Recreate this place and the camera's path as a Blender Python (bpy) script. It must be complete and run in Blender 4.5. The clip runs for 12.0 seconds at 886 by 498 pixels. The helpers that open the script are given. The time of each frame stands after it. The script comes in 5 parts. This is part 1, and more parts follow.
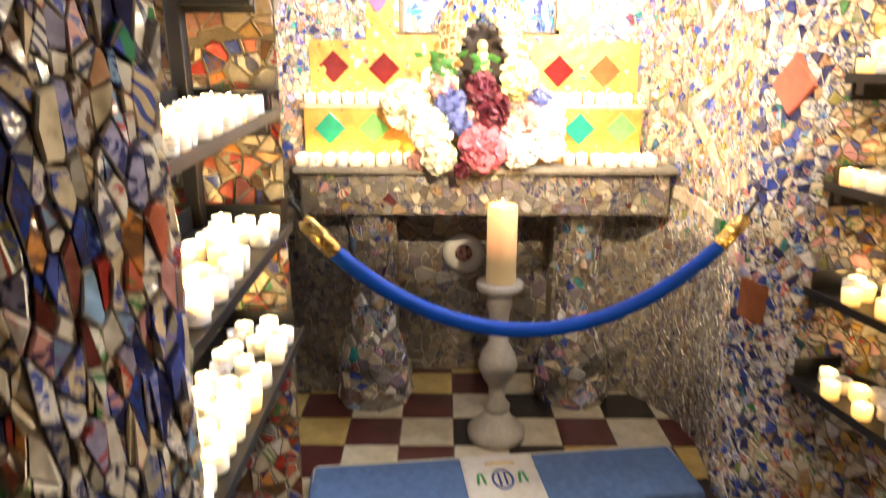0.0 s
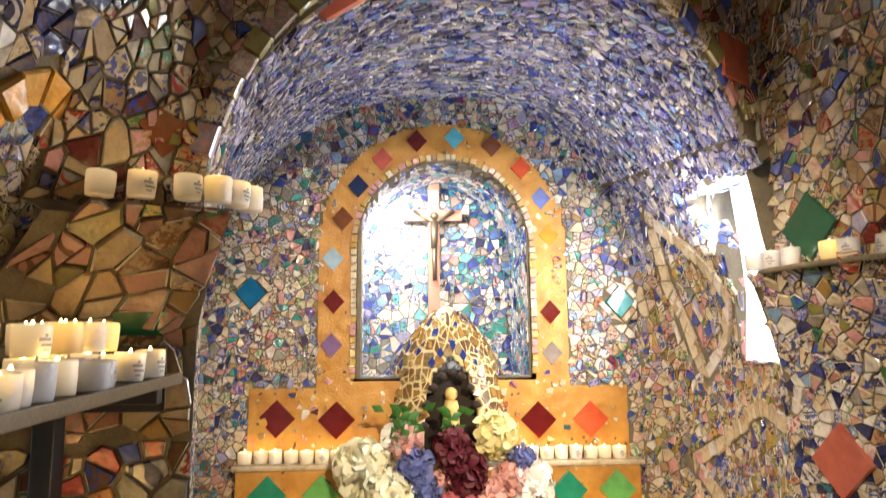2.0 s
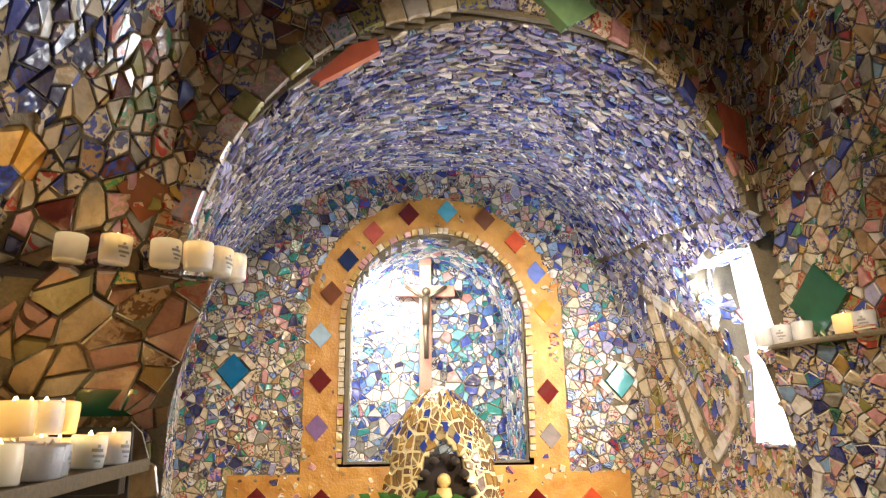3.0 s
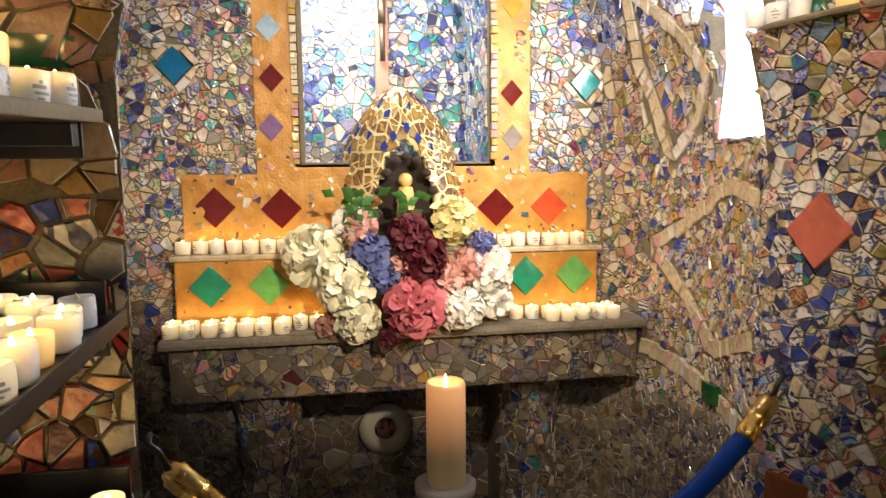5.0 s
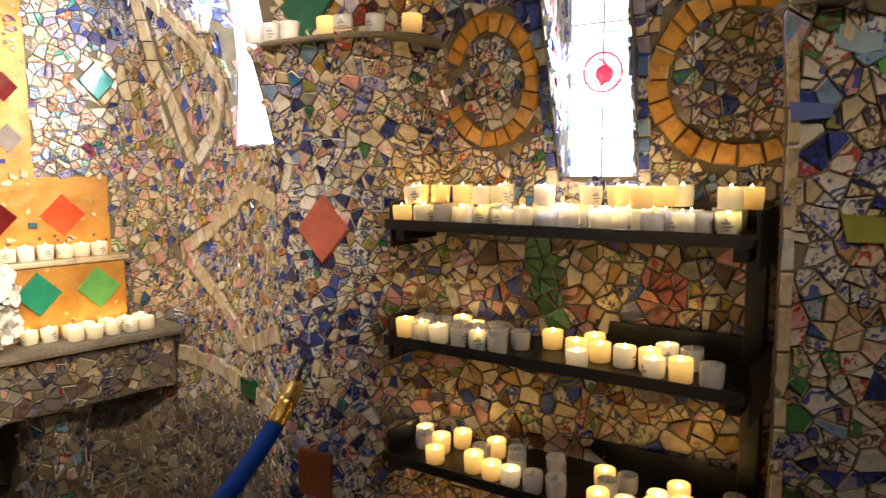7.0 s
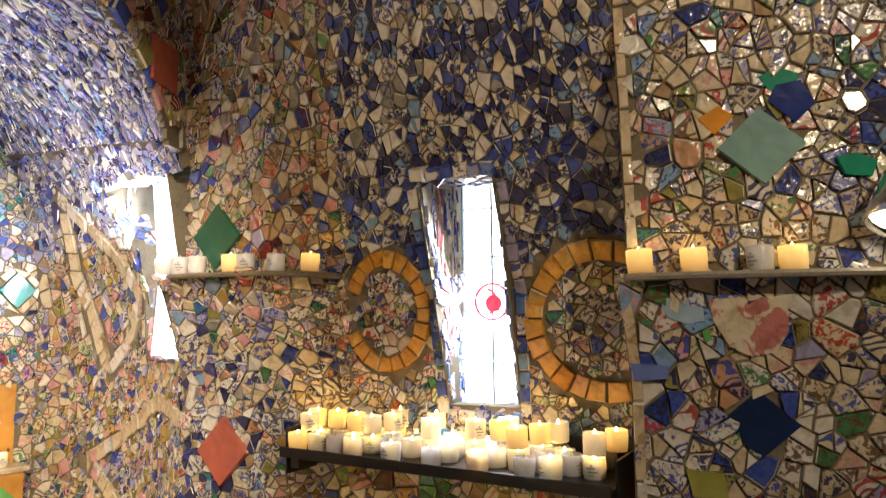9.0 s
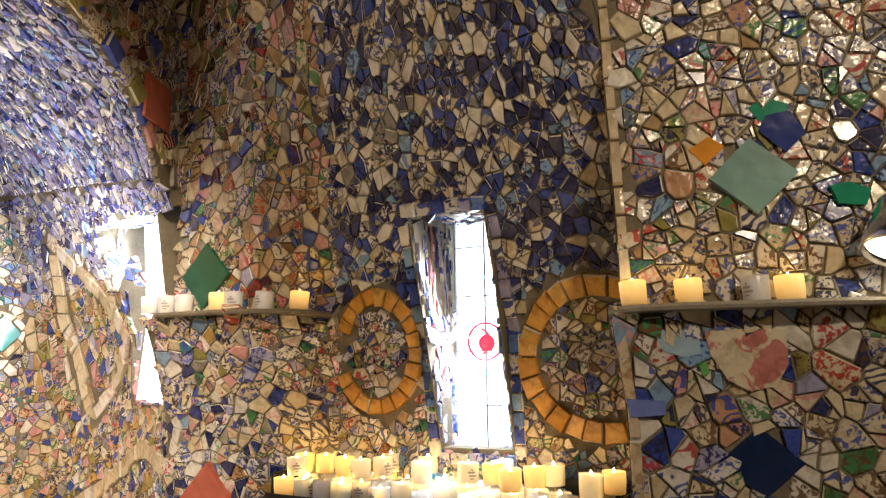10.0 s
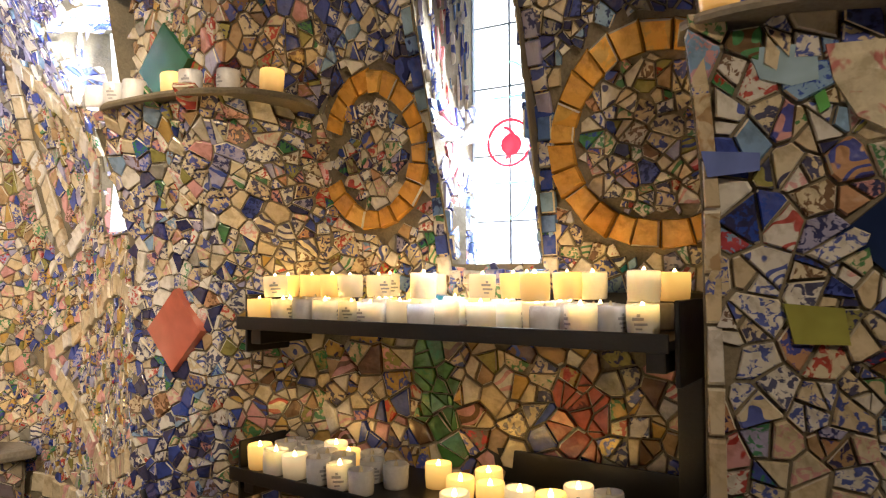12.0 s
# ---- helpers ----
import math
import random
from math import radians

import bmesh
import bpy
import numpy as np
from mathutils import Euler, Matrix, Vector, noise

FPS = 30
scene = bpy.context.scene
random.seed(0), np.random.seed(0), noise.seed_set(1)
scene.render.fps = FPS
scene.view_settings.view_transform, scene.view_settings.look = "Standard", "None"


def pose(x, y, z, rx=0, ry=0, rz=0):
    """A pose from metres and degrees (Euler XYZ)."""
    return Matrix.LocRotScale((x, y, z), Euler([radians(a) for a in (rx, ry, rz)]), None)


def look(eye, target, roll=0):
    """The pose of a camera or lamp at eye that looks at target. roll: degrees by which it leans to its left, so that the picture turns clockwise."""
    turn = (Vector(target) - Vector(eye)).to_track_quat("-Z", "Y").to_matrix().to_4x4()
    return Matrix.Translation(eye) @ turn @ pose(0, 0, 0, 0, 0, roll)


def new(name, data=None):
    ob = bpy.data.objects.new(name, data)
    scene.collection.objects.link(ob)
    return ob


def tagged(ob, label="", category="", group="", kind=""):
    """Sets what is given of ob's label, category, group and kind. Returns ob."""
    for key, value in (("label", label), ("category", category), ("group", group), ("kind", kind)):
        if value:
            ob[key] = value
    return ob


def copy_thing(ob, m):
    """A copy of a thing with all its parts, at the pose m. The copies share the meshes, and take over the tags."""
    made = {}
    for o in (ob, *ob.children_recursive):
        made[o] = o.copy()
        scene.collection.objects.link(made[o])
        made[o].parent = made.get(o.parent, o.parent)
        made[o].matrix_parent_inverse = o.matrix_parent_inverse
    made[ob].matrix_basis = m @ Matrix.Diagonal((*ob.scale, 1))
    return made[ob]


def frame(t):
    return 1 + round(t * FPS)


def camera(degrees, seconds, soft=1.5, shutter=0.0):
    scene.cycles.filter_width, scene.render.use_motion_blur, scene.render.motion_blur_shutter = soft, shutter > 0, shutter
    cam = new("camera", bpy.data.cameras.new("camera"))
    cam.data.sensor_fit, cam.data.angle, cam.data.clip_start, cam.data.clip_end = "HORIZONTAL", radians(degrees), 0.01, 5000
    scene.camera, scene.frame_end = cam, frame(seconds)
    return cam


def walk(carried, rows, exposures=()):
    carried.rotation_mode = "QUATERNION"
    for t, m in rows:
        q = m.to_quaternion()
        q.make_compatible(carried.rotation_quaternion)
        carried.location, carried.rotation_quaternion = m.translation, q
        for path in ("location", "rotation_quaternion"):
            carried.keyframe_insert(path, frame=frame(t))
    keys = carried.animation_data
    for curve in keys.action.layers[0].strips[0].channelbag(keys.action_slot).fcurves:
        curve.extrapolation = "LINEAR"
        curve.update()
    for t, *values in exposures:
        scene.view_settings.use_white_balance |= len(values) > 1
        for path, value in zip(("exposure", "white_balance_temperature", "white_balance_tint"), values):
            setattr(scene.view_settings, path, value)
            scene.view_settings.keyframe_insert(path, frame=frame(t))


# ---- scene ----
cam = camera(66.1, 12.0, 1.2, 0.3)
PATH = [
    (0, (-0.01, -0.001, 1.359), (-0.006, 1.926, 0.822), 0.2),
    (0.2, (-0.055, 0.08, 1.386), (-0.048, 2.045, 1.01), 0.0),
    (0.5, (-0.076, 0.179, 1.422), (-0.068, 2.172, 1.253), 0.0),
    (1, (-0.033, 0.349, 1.455), (-0.025, 2.349, 1.432), -0.1),
    (1.5, (-0.045, 0.389, 1.49), (0.028, 2.385, 1.592), -0.2),
    (2, (-0.047, 0.383, 1.533), (0.098, 2.355, 1.835), -0.4),
    (2.5, (-0.045, 0.387, 1.56), (0.116, 2.319, 2.053), -0.6),
    (3, (-0.052, 0.456, 1.532), (0.122, 2.377, 2.062), -0.5),
    (3.5, (-0.062, 0.519, 1.485), (0.13, 2.491, 1.759), -0.5),
    (3.7, (-0.066, 0.533, 1.477), (0.134, 2.517, 1.639), -0.4),
    (5.3, (-0.11, 0.564, 1.423), (0.354, 2.493, 1.172), -0.9),
    (5.5, (-0.107, 0.559, 1.422), (0.479, 2.454, 1.169), -1.0),
    (6, (-0.109, 0.54, 1.432), (0.847, 2.275, 1.156), -1.6),
    (6.5, (-0.086, 0.528, 1.431), (1.161, 2.064, 1.139), -2.0),
    (6.7, (-0.075, 0.523, 1.432), (1.293, 1.951, 1.137), -2.0),
    (8.3, (0.001, 0.375, 1.555), (1.515, 1.682, 1.523), -0.6),
    (8.5, (-0.003, 0.364, 1.573), (1.512, 1.67, 1.611), -0.6),
    (9, (-0.008, 0.348, 1.608), (1.507, 1.639, 1.808), -0.5),
    (9.5, (-0.009, 0.332, 1.622), (1.495, 1.611, 1.939), -0.6),
    (10, (0.021, 0.354, 1.577), (1.523, 1.626, 1.931), -0.6),
    (10.5, (0.024, 0.37, 1.52), (1.542, 1.654, 1.734), -0.6),
    (11, (0.058, 0.395, 1.475), (1.578, 1.695, 1.529), -0.5),
    (11.5, (0.209, 0.468, 1.398), (1.681, 1.82, 1.482), -0.3),
    (12, (0.307, 0.536, 1.395), (1.753, 1.915, 1.484), -0.2),
]
WALK_END = 12.0
EXPOSURE = [(0.0, 2.4), (0.5, 1.6), (1.0, 0.8), (1.5, 0.45), (2.5, 0.38), (5.5, 0.45), (8.5, 0.55), (12.0, 0.62)]
walk(cam, [(t, look(eye, target, roll)) for t, eye, target, roll in PATH], EXPOSURE)

# ---- world, daylight, lamps and added fill ----
world = bpy.data.worlds.new("overcast_sky")
scene.world = world
world.use_nodes = True
sky = world.node_tree.nodes.new("ShaderNodeTexSky")
sky.sky_type = "NISHITA"
sky.sun_disc = False
sky.sun_elevation = radians(38)
sky.sun_rotation = radians(60)
world.node_tree.links.new(sky.outputs[0], world.node_tree.nodes["Background"].inputs[0])
world.node_tree.nodes["Background"].inputs[1].default_value = 0.15
sun_data = bpy.data.lights.new("sun", "SUN")
sun_data.energy = 1.2
sun_data.angle = radians(12)
sun_data.color = (1.0, 0.95, 0.88)
sun = new("sun", sun_data)
sun.matrix_world = look((6, 4, 5), (1, 1.3, 1.5))


def area_lamp(name, eye, target, w, h, watts, colour):
    d = bpy.data.lights.new(name, "AREA")
    d.shape, d.size, d.size_y, d.energy, d.color = "RECTANGLE", w, h, watts, colour
    o = new(name, d)
    o.matrix_world = look(eye, target)
    return o


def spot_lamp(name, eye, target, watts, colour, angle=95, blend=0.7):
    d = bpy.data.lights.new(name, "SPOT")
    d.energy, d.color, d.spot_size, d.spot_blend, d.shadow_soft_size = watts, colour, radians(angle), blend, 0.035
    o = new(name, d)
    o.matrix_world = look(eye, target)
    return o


WARM = (1.0, 0.79, 0.54)
DAY = (0.86, 0.93, 1.0)
area_lamp("niche_strip_light", (-0.02, 2.72, 2.08), (0.08, 2.95, 1.70), 0.26, 0.04, 6.0, (1.0, 0.95, 0.86))
area_lamp("daylight_alcove_window", (1.245, 1.282, 1.66), (0.72, 1.13, 1.25), 0.12, 0.42, 3.6, DAY)
area_lamp("daylight_chancel_window", (0.85, 2.12, 1.75), (0.10, 2.05, 2.02), 0.22, 0.36, 9.0, (0.94, 0.96, 1.0))
spot_lamp("shelf_spot_east", (1.10, 0.46, 1.755), (-0.25, 0.60, 1.15), 11, WARM, 62, 0.7)
# added fill without fixtures: chancel side, altar, alcove and floor
spot_lamp("ceiling_spot_west", (-0.15, 0.80, 2.33), (0.82, 2.46, 1.30), 92, WARM, 48, 0.85)
spot_lamp("ceiling_spot_east", (0.55, -0.35, 2.33), (0.06, 2.6, 1.50), 270, WARM, 33, 0.85)
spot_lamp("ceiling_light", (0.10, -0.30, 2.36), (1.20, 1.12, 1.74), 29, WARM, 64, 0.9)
spot_lamp("ceiling_spot_floor", (0.30, -0.40, 2.33), (0.22, 1.90, 0.0), 34, WARM, 34, 0.8)

# ---- materials ----


class Nodes:
    """A small wrapper round one node tree."""

    def __init__(self, name):
        self.mat = bpy.data.materials.new(name)
        self.mat.use_nodes = True
        self.tree = self.mat.node_tree
        self.out = self.tree.nodes["Principled BSDF"]

    def node(self, kind, operation=None, noise_dimensions=None, data_type=None, blend_type=None, feature=None):
        n = self.tree.nodes.new(kind)
        if operation:
            n.operation = operation
        if noise_dimensions:
            n.noise_dimensions = noise_dimensions
        if data_type:
            n.data_type = data_type
        if blend_type:
            n.blend_type = blend_type
        if feature:
            n.feature = feature
        return n

    def link(self, a, b):
        self.tree.links.new(a, b)

    def math(self, op, a, b=None, c=None):
        n = self.node("ShaderNodeMath", operation=op)
        for i, v in enumerate((a, b, c)):
            if v is None:
                continue
            if isinstance(v, (int, float)):
                n.inputs[i].default_value = v
            else:
                self.link(v, n.inputs[i])
        return n.outputs[0]

    def noise(self, scale, detail=3.0, w=None, distort=0.0, rough=0.55):
        n = self.node("ShaderNodeTexNoise", noise_dimensions="4D" if w is not None else "3D")
        n.inputs["Scale"].default_value = scale
        n.inputs["Detail"].default_value = detail
        n.inputs["Roughness"].default_value = rough
        n.inputs["Distortion"].default_value = distort
        c = self.node("ShaderNodeTexCoord")
        self.link(c.outputs["Object"], n.inputs["Vector"])
        if w is not None:
            self.link(w, n.inputs["W"])
        return n.outputs["Fac"]

    def ramp(self, fac, stops, mode="LINEAR"):
        n = self.node("ShaderNodeValToRGB")
        n.color_ramp.interpolation = mode
        els = n.color_ramp.elements
        while len(els) < len(stops):
            els.new(0.5)
        for e, (p, c) in zip(els, stops):
            e.position = p
            e.color = (*c, 1) if len(c) == 3 else c
        self.link(fac, n.inputs[0])
        return n.outputs[0]

    def mix(self, fac, a, b, blend="MIX"):
        n = self.node("ShaderNodeMix", data_type="RGBA", blend_type=blend)
        for sock, v in ((n.inputs[0], fac), (n.inputs[6], a), (n.inputs[7], b)):
            if isinstance(v, (int, float)):
                sock.default_value = v
            elif isinstance(v, tuple):
                sock.default_value = (*v, 1)
            else:
                self.link(v, sock)
        return n.outputs[2]

    def bump(self, height, strength, dist=0.002):
        n = self.node("ShaderNodeBump")
        n.inputs["Strength"].default_value = strength
        n.inputs["Distance"].default_value = dist
        self.link(height, n.inputs["Height"])
        self.link(n.outputs[0], self.out.inputs["Normal"])

    def set(self, **values):
        for key, v in values.items():
            sock = self.out.inputs[key.replace("_", " ")]
            if isinstance(v, tuple):
                sock.default_value = v if sock.type == "VECTOR" else (*v, 1)
            elif isinstance(v, (int, float)):
                sock.default_value = v
            else:
                self.link(v, sock)
        return self.mat


def steps(colours):
    """Equal constant steps of a ramp."""
    return [(i / len(colours), c) for i, c in enumerate(colours)]


WHITE, CREAM, IVORY = (0.72, 0.70, 0.66), (0.66, 0.58, 0.42), (0.62, 0.52, 0.36)
NAVY, COBALT, SKY = (0.012, 0.02, 0.11), (0.03, 0.07, 0.38), (0.22, 0.38, 0.62)
LILAC, PINK, CORAL = (0.36, 0.36, 0.58), (0.62, 0.32, 0.33), (0.55, 0.14, 0.08)
TEAL, GREEN, OLIVE = (0.02, 0.30, 0.30), (0.04, 0.22, 0.08), (0.28, 0.27, 0.08)
OCHRE, ORANGE, TAN = (0.52, 0.34, 0.09), (0.58, 0.23, 0.04), (0.42, 0.28, 0.15)
BROWN, MAROON, GREY = (0.14, 0.07, 0.035), (0.11, 0.012, 0.015), (0.30, 0.29, 0.26)
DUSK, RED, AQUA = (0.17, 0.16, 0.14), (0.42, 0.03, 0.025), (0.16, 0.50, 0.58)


def china(name, colours, prints, amount=0.5, print_scale=55.0, rough=0.16):
    """Glazed broken crockery: one plain glaze for each piece, a transfer print on some of them."""
    m = Nodes(name)
    geo, info = m.node("ShaderNodeNewGeometry"), m.node("ShaderNodeObjectInfo")
    pick = m.math("FRACT", m.math("ADD", geo.outputs["Random Per Island"], info.outputs["Random"]))
    second = m.math("FRACT", m.math("MULTIPLY", pick, 37.31))
    third = m.math("FRACT", m.math("MULTIPLY", pick, 91.7))
    seed = m.math("MULTIPLY", pick, 400.0)
    base = m.ramp(pick, steps(colours), "CONSTANT")
    wash = m.noise(9.0, 2.0, seed)
    base = m.mix(m.math("MULTIPLY", wash, 0.35), base, m.mix(0.55, base, (0.30, 0.24, 0.16)))
    floral = m.ramp(m.noise(print_scale, 2.5, seed, 1.2), [(0.50, (0, 0, 0)), (0.55, (1, 1, 1))])
    wave = m.node("ShaderNodeTexWave")
    wave.bands_direction = "DIAGONAL"
    wave.inputs["Scale"].default_value = print_scale * 0.45
    wave.inputs["Distortion"].default_value = 14.0
    wave.inputs["Detail"].default_value = 1.0
    wave.inputs["Detail Scale"].default_value = 0.6
    coords = m.node("ShaderNodeTexCoord")
    m.link(coords.outputs["Object"], wave.inputs["Vector"])
    m.link(seed, wave.inputs["Phase Offset"])
    lines = m.ramp(wave.outputs["Fac"], [(0.60, (0, 0, 0)), (0.70, (1, 1, 1))])
    fourth = m.math("FRACT", m.math("MULTIPLY", pick, 53.9))
    figure = m.mix(m.math("LESS_THAN", fourth, 0.2), floral, lines)
    chosen = m.math("LESS_THAN", third, amount)
    ink = m.ramp(second, steps(prints), "CONSTANT")
    colour = m.mix(m.math("MULTIPLY", figure, m.math("MULTIPLY", chosen, 0.9)), base, ink)
    dirt = m.ramp(m.noise(38.0, 4.0, None, 0.3, 0.65), [(0.36, (0.50, 0.45, 0.37)), (0.54, (1, 1, 1))])
    colour = m.mix(0.6, colour, dirt, "MULTIPLY")
    m.bump(m.noise(34.0, 2.5, seed), 0.95, 0.007)
    return m.set(Base_Color=colour, Roughness=m.math("MULTIPLY_ADD", wash, 0.22, rough - 0.04), Coat_Weight=0.35, Coat_Roughness=0.14)


def plain(name, colour, rough=0.5, metal=0.0, vary=0.25, scale=40.0, bump=0.3, **more):
    """A single material with grain and stains at two scales."""
    m = Nodes(name)
    fine, coarse = m.noise(scale * 4, 4.0), m.noise(scale * 0.35, 3.0)
    dark = tuple(c * (1 - vary) for c in colour)
    light = tuple(min(1.0, c * (1 + vary * 0.5)) for c in colour)
    col = m.ramp(m.math("ADD", m.math("MULTIPLY", fine, 0.45), m.math("MULTIPLY", coarse, 0.55)), [(0.35, dark), (0.65, light)])
    m.bump(fine, bump)
    return m.set(Base_Color=col, Roughness=m.math("MULTIPLY_ADD", coarse, 0.2, rough - 0.1), Metallic=metal, **more)


def glow(name, colour, base, strength, rough=0.5, **more):
    m = Nodes(name)
    return m.set(Base_Color=base, Emission_Color=colour, Emission_Strength=strength, Roughness=rough, **more)


MORTAR = plain("mortar", (0.195, 0.165, 0.115), 0.92, vary=0.35, scale=60, bump=0.8)
PRINTS = [NAVY, COBALT, NAVY, RED, COBALT, GREEN, PINK, BROWN]
M = {
    "back": china("china_small", [WHITE, CREAM, CREAM, SKY, WHITE, LILAC, COBALT, IVORY, PINK, CREAM, GREY, IVORY, NAVY, GREY, WHITE, TAN, CREAM, TEAL], PRINTS, 0.72, 95),
    "side": china("china_cream", [CREAM, IVORY, WHITE, CREAM, TAN, WHITE, LILAC, PINK, OCHRE, CREAM, COBALT, GREY, IVORY, OLIVE], PRINTS, 0.6, 95),
    "vault": china("china_blue_slivers", [LILAC, WHITE, SKY, COBALT, LILAC, WHITE, (0.20, 0.22, 0.46), GREY, LILAC, NAVY], [NAVY, COBALT, (0.2, 0.16, 0.4)], 0.6, 80, 0.12),
    "navy": china("china_navy", [NAVY, COBALT, WHITE, NAVY, WHITE, NAVY, CREAM, (0.03, 0.045, 0.24), WHITE, NAVY, SKY, IVORY, COBALT, WHITE, NAVY, GREY], [NAVY, COBALT, NAVY, WHITE], 0.72, 70),
    "brown": china("china_earth", [TAN, IVORY, CREAM, BROWN, CREAM, OCHRE, TAN, CREAM, GREY, IVORY, TAN, OLIVE, COBALT, PINK, CREAM, MAROON, IVORY, CREAM, GREY, TAN], PRINTS, 0.62, 75),
    "floral": china("china_floral", [IVORY, WHITE, CREAM, WHITE, COBALT, CREAM, IVORY, PINK, WHITE, CREAM, WHITE, SKY, CREAM, IVORY, WHITE, TAN, WHITE, OLIVE, CREAM, LILAC, IVORY, WHITE, NAVY, CREAM, IVORY, WHITE, GREEN, CREAM, WHITE, (0.50, 0.28, 0.16)], [RED, NAVY, COBALT, PINK, NAVY, COBALT, BROWN, COBALT, NAVY, GREEN], 0.8, 85),
    "rock": china("china_plates", [TAN, (0.48, 0.38, 0.24), (0.36, 0.23, 0.08), (0.34, 0.17, 0.12), (0.42, 0.33, 0.22), CREAM, (0.44, 0.25, 0.22), TAN, (0.22, 0.19, 0.08), (0.30, 0.19, 0.11)], [BROWN, (0.3, 0.1, 0.07), BROWN], 0.2, 60),
    "red": china("china_red", [CORAL, IVORY, MAROON, GREY, ORANGE, WHITE, COBALT, CREAM, BROWN, RED, GREY], [NAVY, RED, BROWN, GREEN], 0.5, 45),
    "warm": china("china_warm", [CREAM, IVORY, OCHRE, TAN, CREAM, OLIVE, PINK, IVORY, BROWN, CREAM, COBALT, WHITE, OCHRE, GREY, IVORY], PRINTS, 0.5, 60),
    "dull": china("china_dark", [DUSK, GREY, (0.24, 0.20, 0.14), (0.12, 0.11, 0.10), (0.30, 0.26, 0.18), DUSK, (0.16, 0.13, 0.16)], [BROWN, NAVY], 0.4, 60, 0.3),
    "niche": china("china_niche", [WHITE, WHITE, SKY, WHITE, COBALT, WHITE, AQUA, WHITE, (0.10, 0.22, 0.55), WHITE, LILAC, WHITE, WHITE], [COBALT, NAVY, COBALT], 0.4, 70),
    "niche_blue": china("china_niche_blue", [WHITE, COBALT, SKY, (0.10, 0.22, 0.55), WHITE, AQUA, COBALT, LILAC, (0.04, 0.12, 0.42), WHITE, TEAL, NAVY, GREY, PINK], [COBALT, NAVY, TEAL], 0.5, 70),
    "strip": china("china_strip_cream", [IVORY, WHITE, IVORY, CREAM], [TAN, PINK], 0.2, 40),
    "ring": china("china_yellow_border", [(0.72, 0.38, 0.06), (0.66, 0.34, 0.05), (0.76, 0.43, 0.09), (0.68, 0.33, 0.04)], [OCHRE], 0.1, 40),
    "reveal": china("china_reveal", [WHITE, SKY, COBALT, WHITE, (0.10, 0.22, 0.55), WHITE, LILAC, WHITE, COBALT], [COBALT, NAVY, COBALT], 0.6, 60),
    "pink": china("china_pink", [PINK, (0.55, 0.15, 0.22), LILAC, PINK], [RED, WHITE], 0.4, 60),
    "grotto": china("china_grotto", [(0.22, 0.12, 0.035), (0.34, 0.19, 0.04), (0.14, 0.07, 0.03), (0.30, 0.22, 0.09)], [BROWN, OCHRE], 0.3, 60),
    "leafy": china("china_green", [(0.05, 0.22, 0.05), (0.08, 0.26, 0.07), (0.04, 0.17, 0.06)], [GREEN], 0.1, 60),
    "terracotta": china("china_terracotta", [(0.42, 0.09, 0.05), (0.36, 0.08, 0.05), (0.46, 0.12, 0.07)], [MAROON], 0.1, 60),
    "beads": china("pebble_edging", [CREAM, OCHRE, TAN, PINK, CREAM, OCHRE], [TAN], 0.1),
    "platter": china("china_rose_platter", [(0.68, 0.62, 0.47)] * 2, [(0.50, 0.16, 0.16)], 1.0, 26),
    "biscuit": plain("white_biscuit", (0.66, 0.61, 0.50), 0.6, vary=0.2, scale=60, bump=0.3),
    "mortar": MORTAR,
}


def terrazzo(name):
    """Orange pigmented cement with dark and pale chips set into it."""
    m = Nodes(name)
    base = m.ramp(m.noise(14, 4, None, 0.4), [(0.3, (0.40, 0.17, 0.025)), (0.7, (0.62, 0.33, 0.07))])
    chip = m.node("ShaderNodeTexVoronoi", feature="F1")
    chip.inputs["Scale"].default_value = 34
    c = m.node("ShaderNodeTexCoord")
    m.link(c.outputs["Object"], chip.inputs["Vector"])
    size = m.ramp(chip.outputs["Distance"], [(0.20, (1, 1, 1)), (0.25, (0, 0, 0))])
    some = m.math("GREATER_THAN", m.noise(21, 1), 0.55)
    tint = m.ramp(m.noise(45, 0), [(0.45, (0.10, 0.05, 0.03)), (0.55, (0.60, 0.46, 0.20))])
    col = m.mix(m.math("MULTIPLY", size, some), base, tint)
    m.bump(m.noise(120, 4), 0.6, 0.003)
    return m.set(Base_Color=col, Roughness=0.38, Coat_Weight=0.25, Coat_Roughness=0.15)


M["orange"] = terrazzo("orange_cement")


def glaze(name, colour, rough=0.12):
    m = Nodes(name)
    n = m.noise(16, 3, None, 0.6)
    col = m.ramp(n, [(0.3, tuple(c * 0.75 for c in colour)), (0.7, tuple(min(1, c * 1.15) for c in colour))])
    m.bump(m.noise(30, 2), 0.3, 0.003)
    return m.set(Base_Color=col, Roughness=rough, Coat_Weight=0.5, Coat_Roughness=0.06)


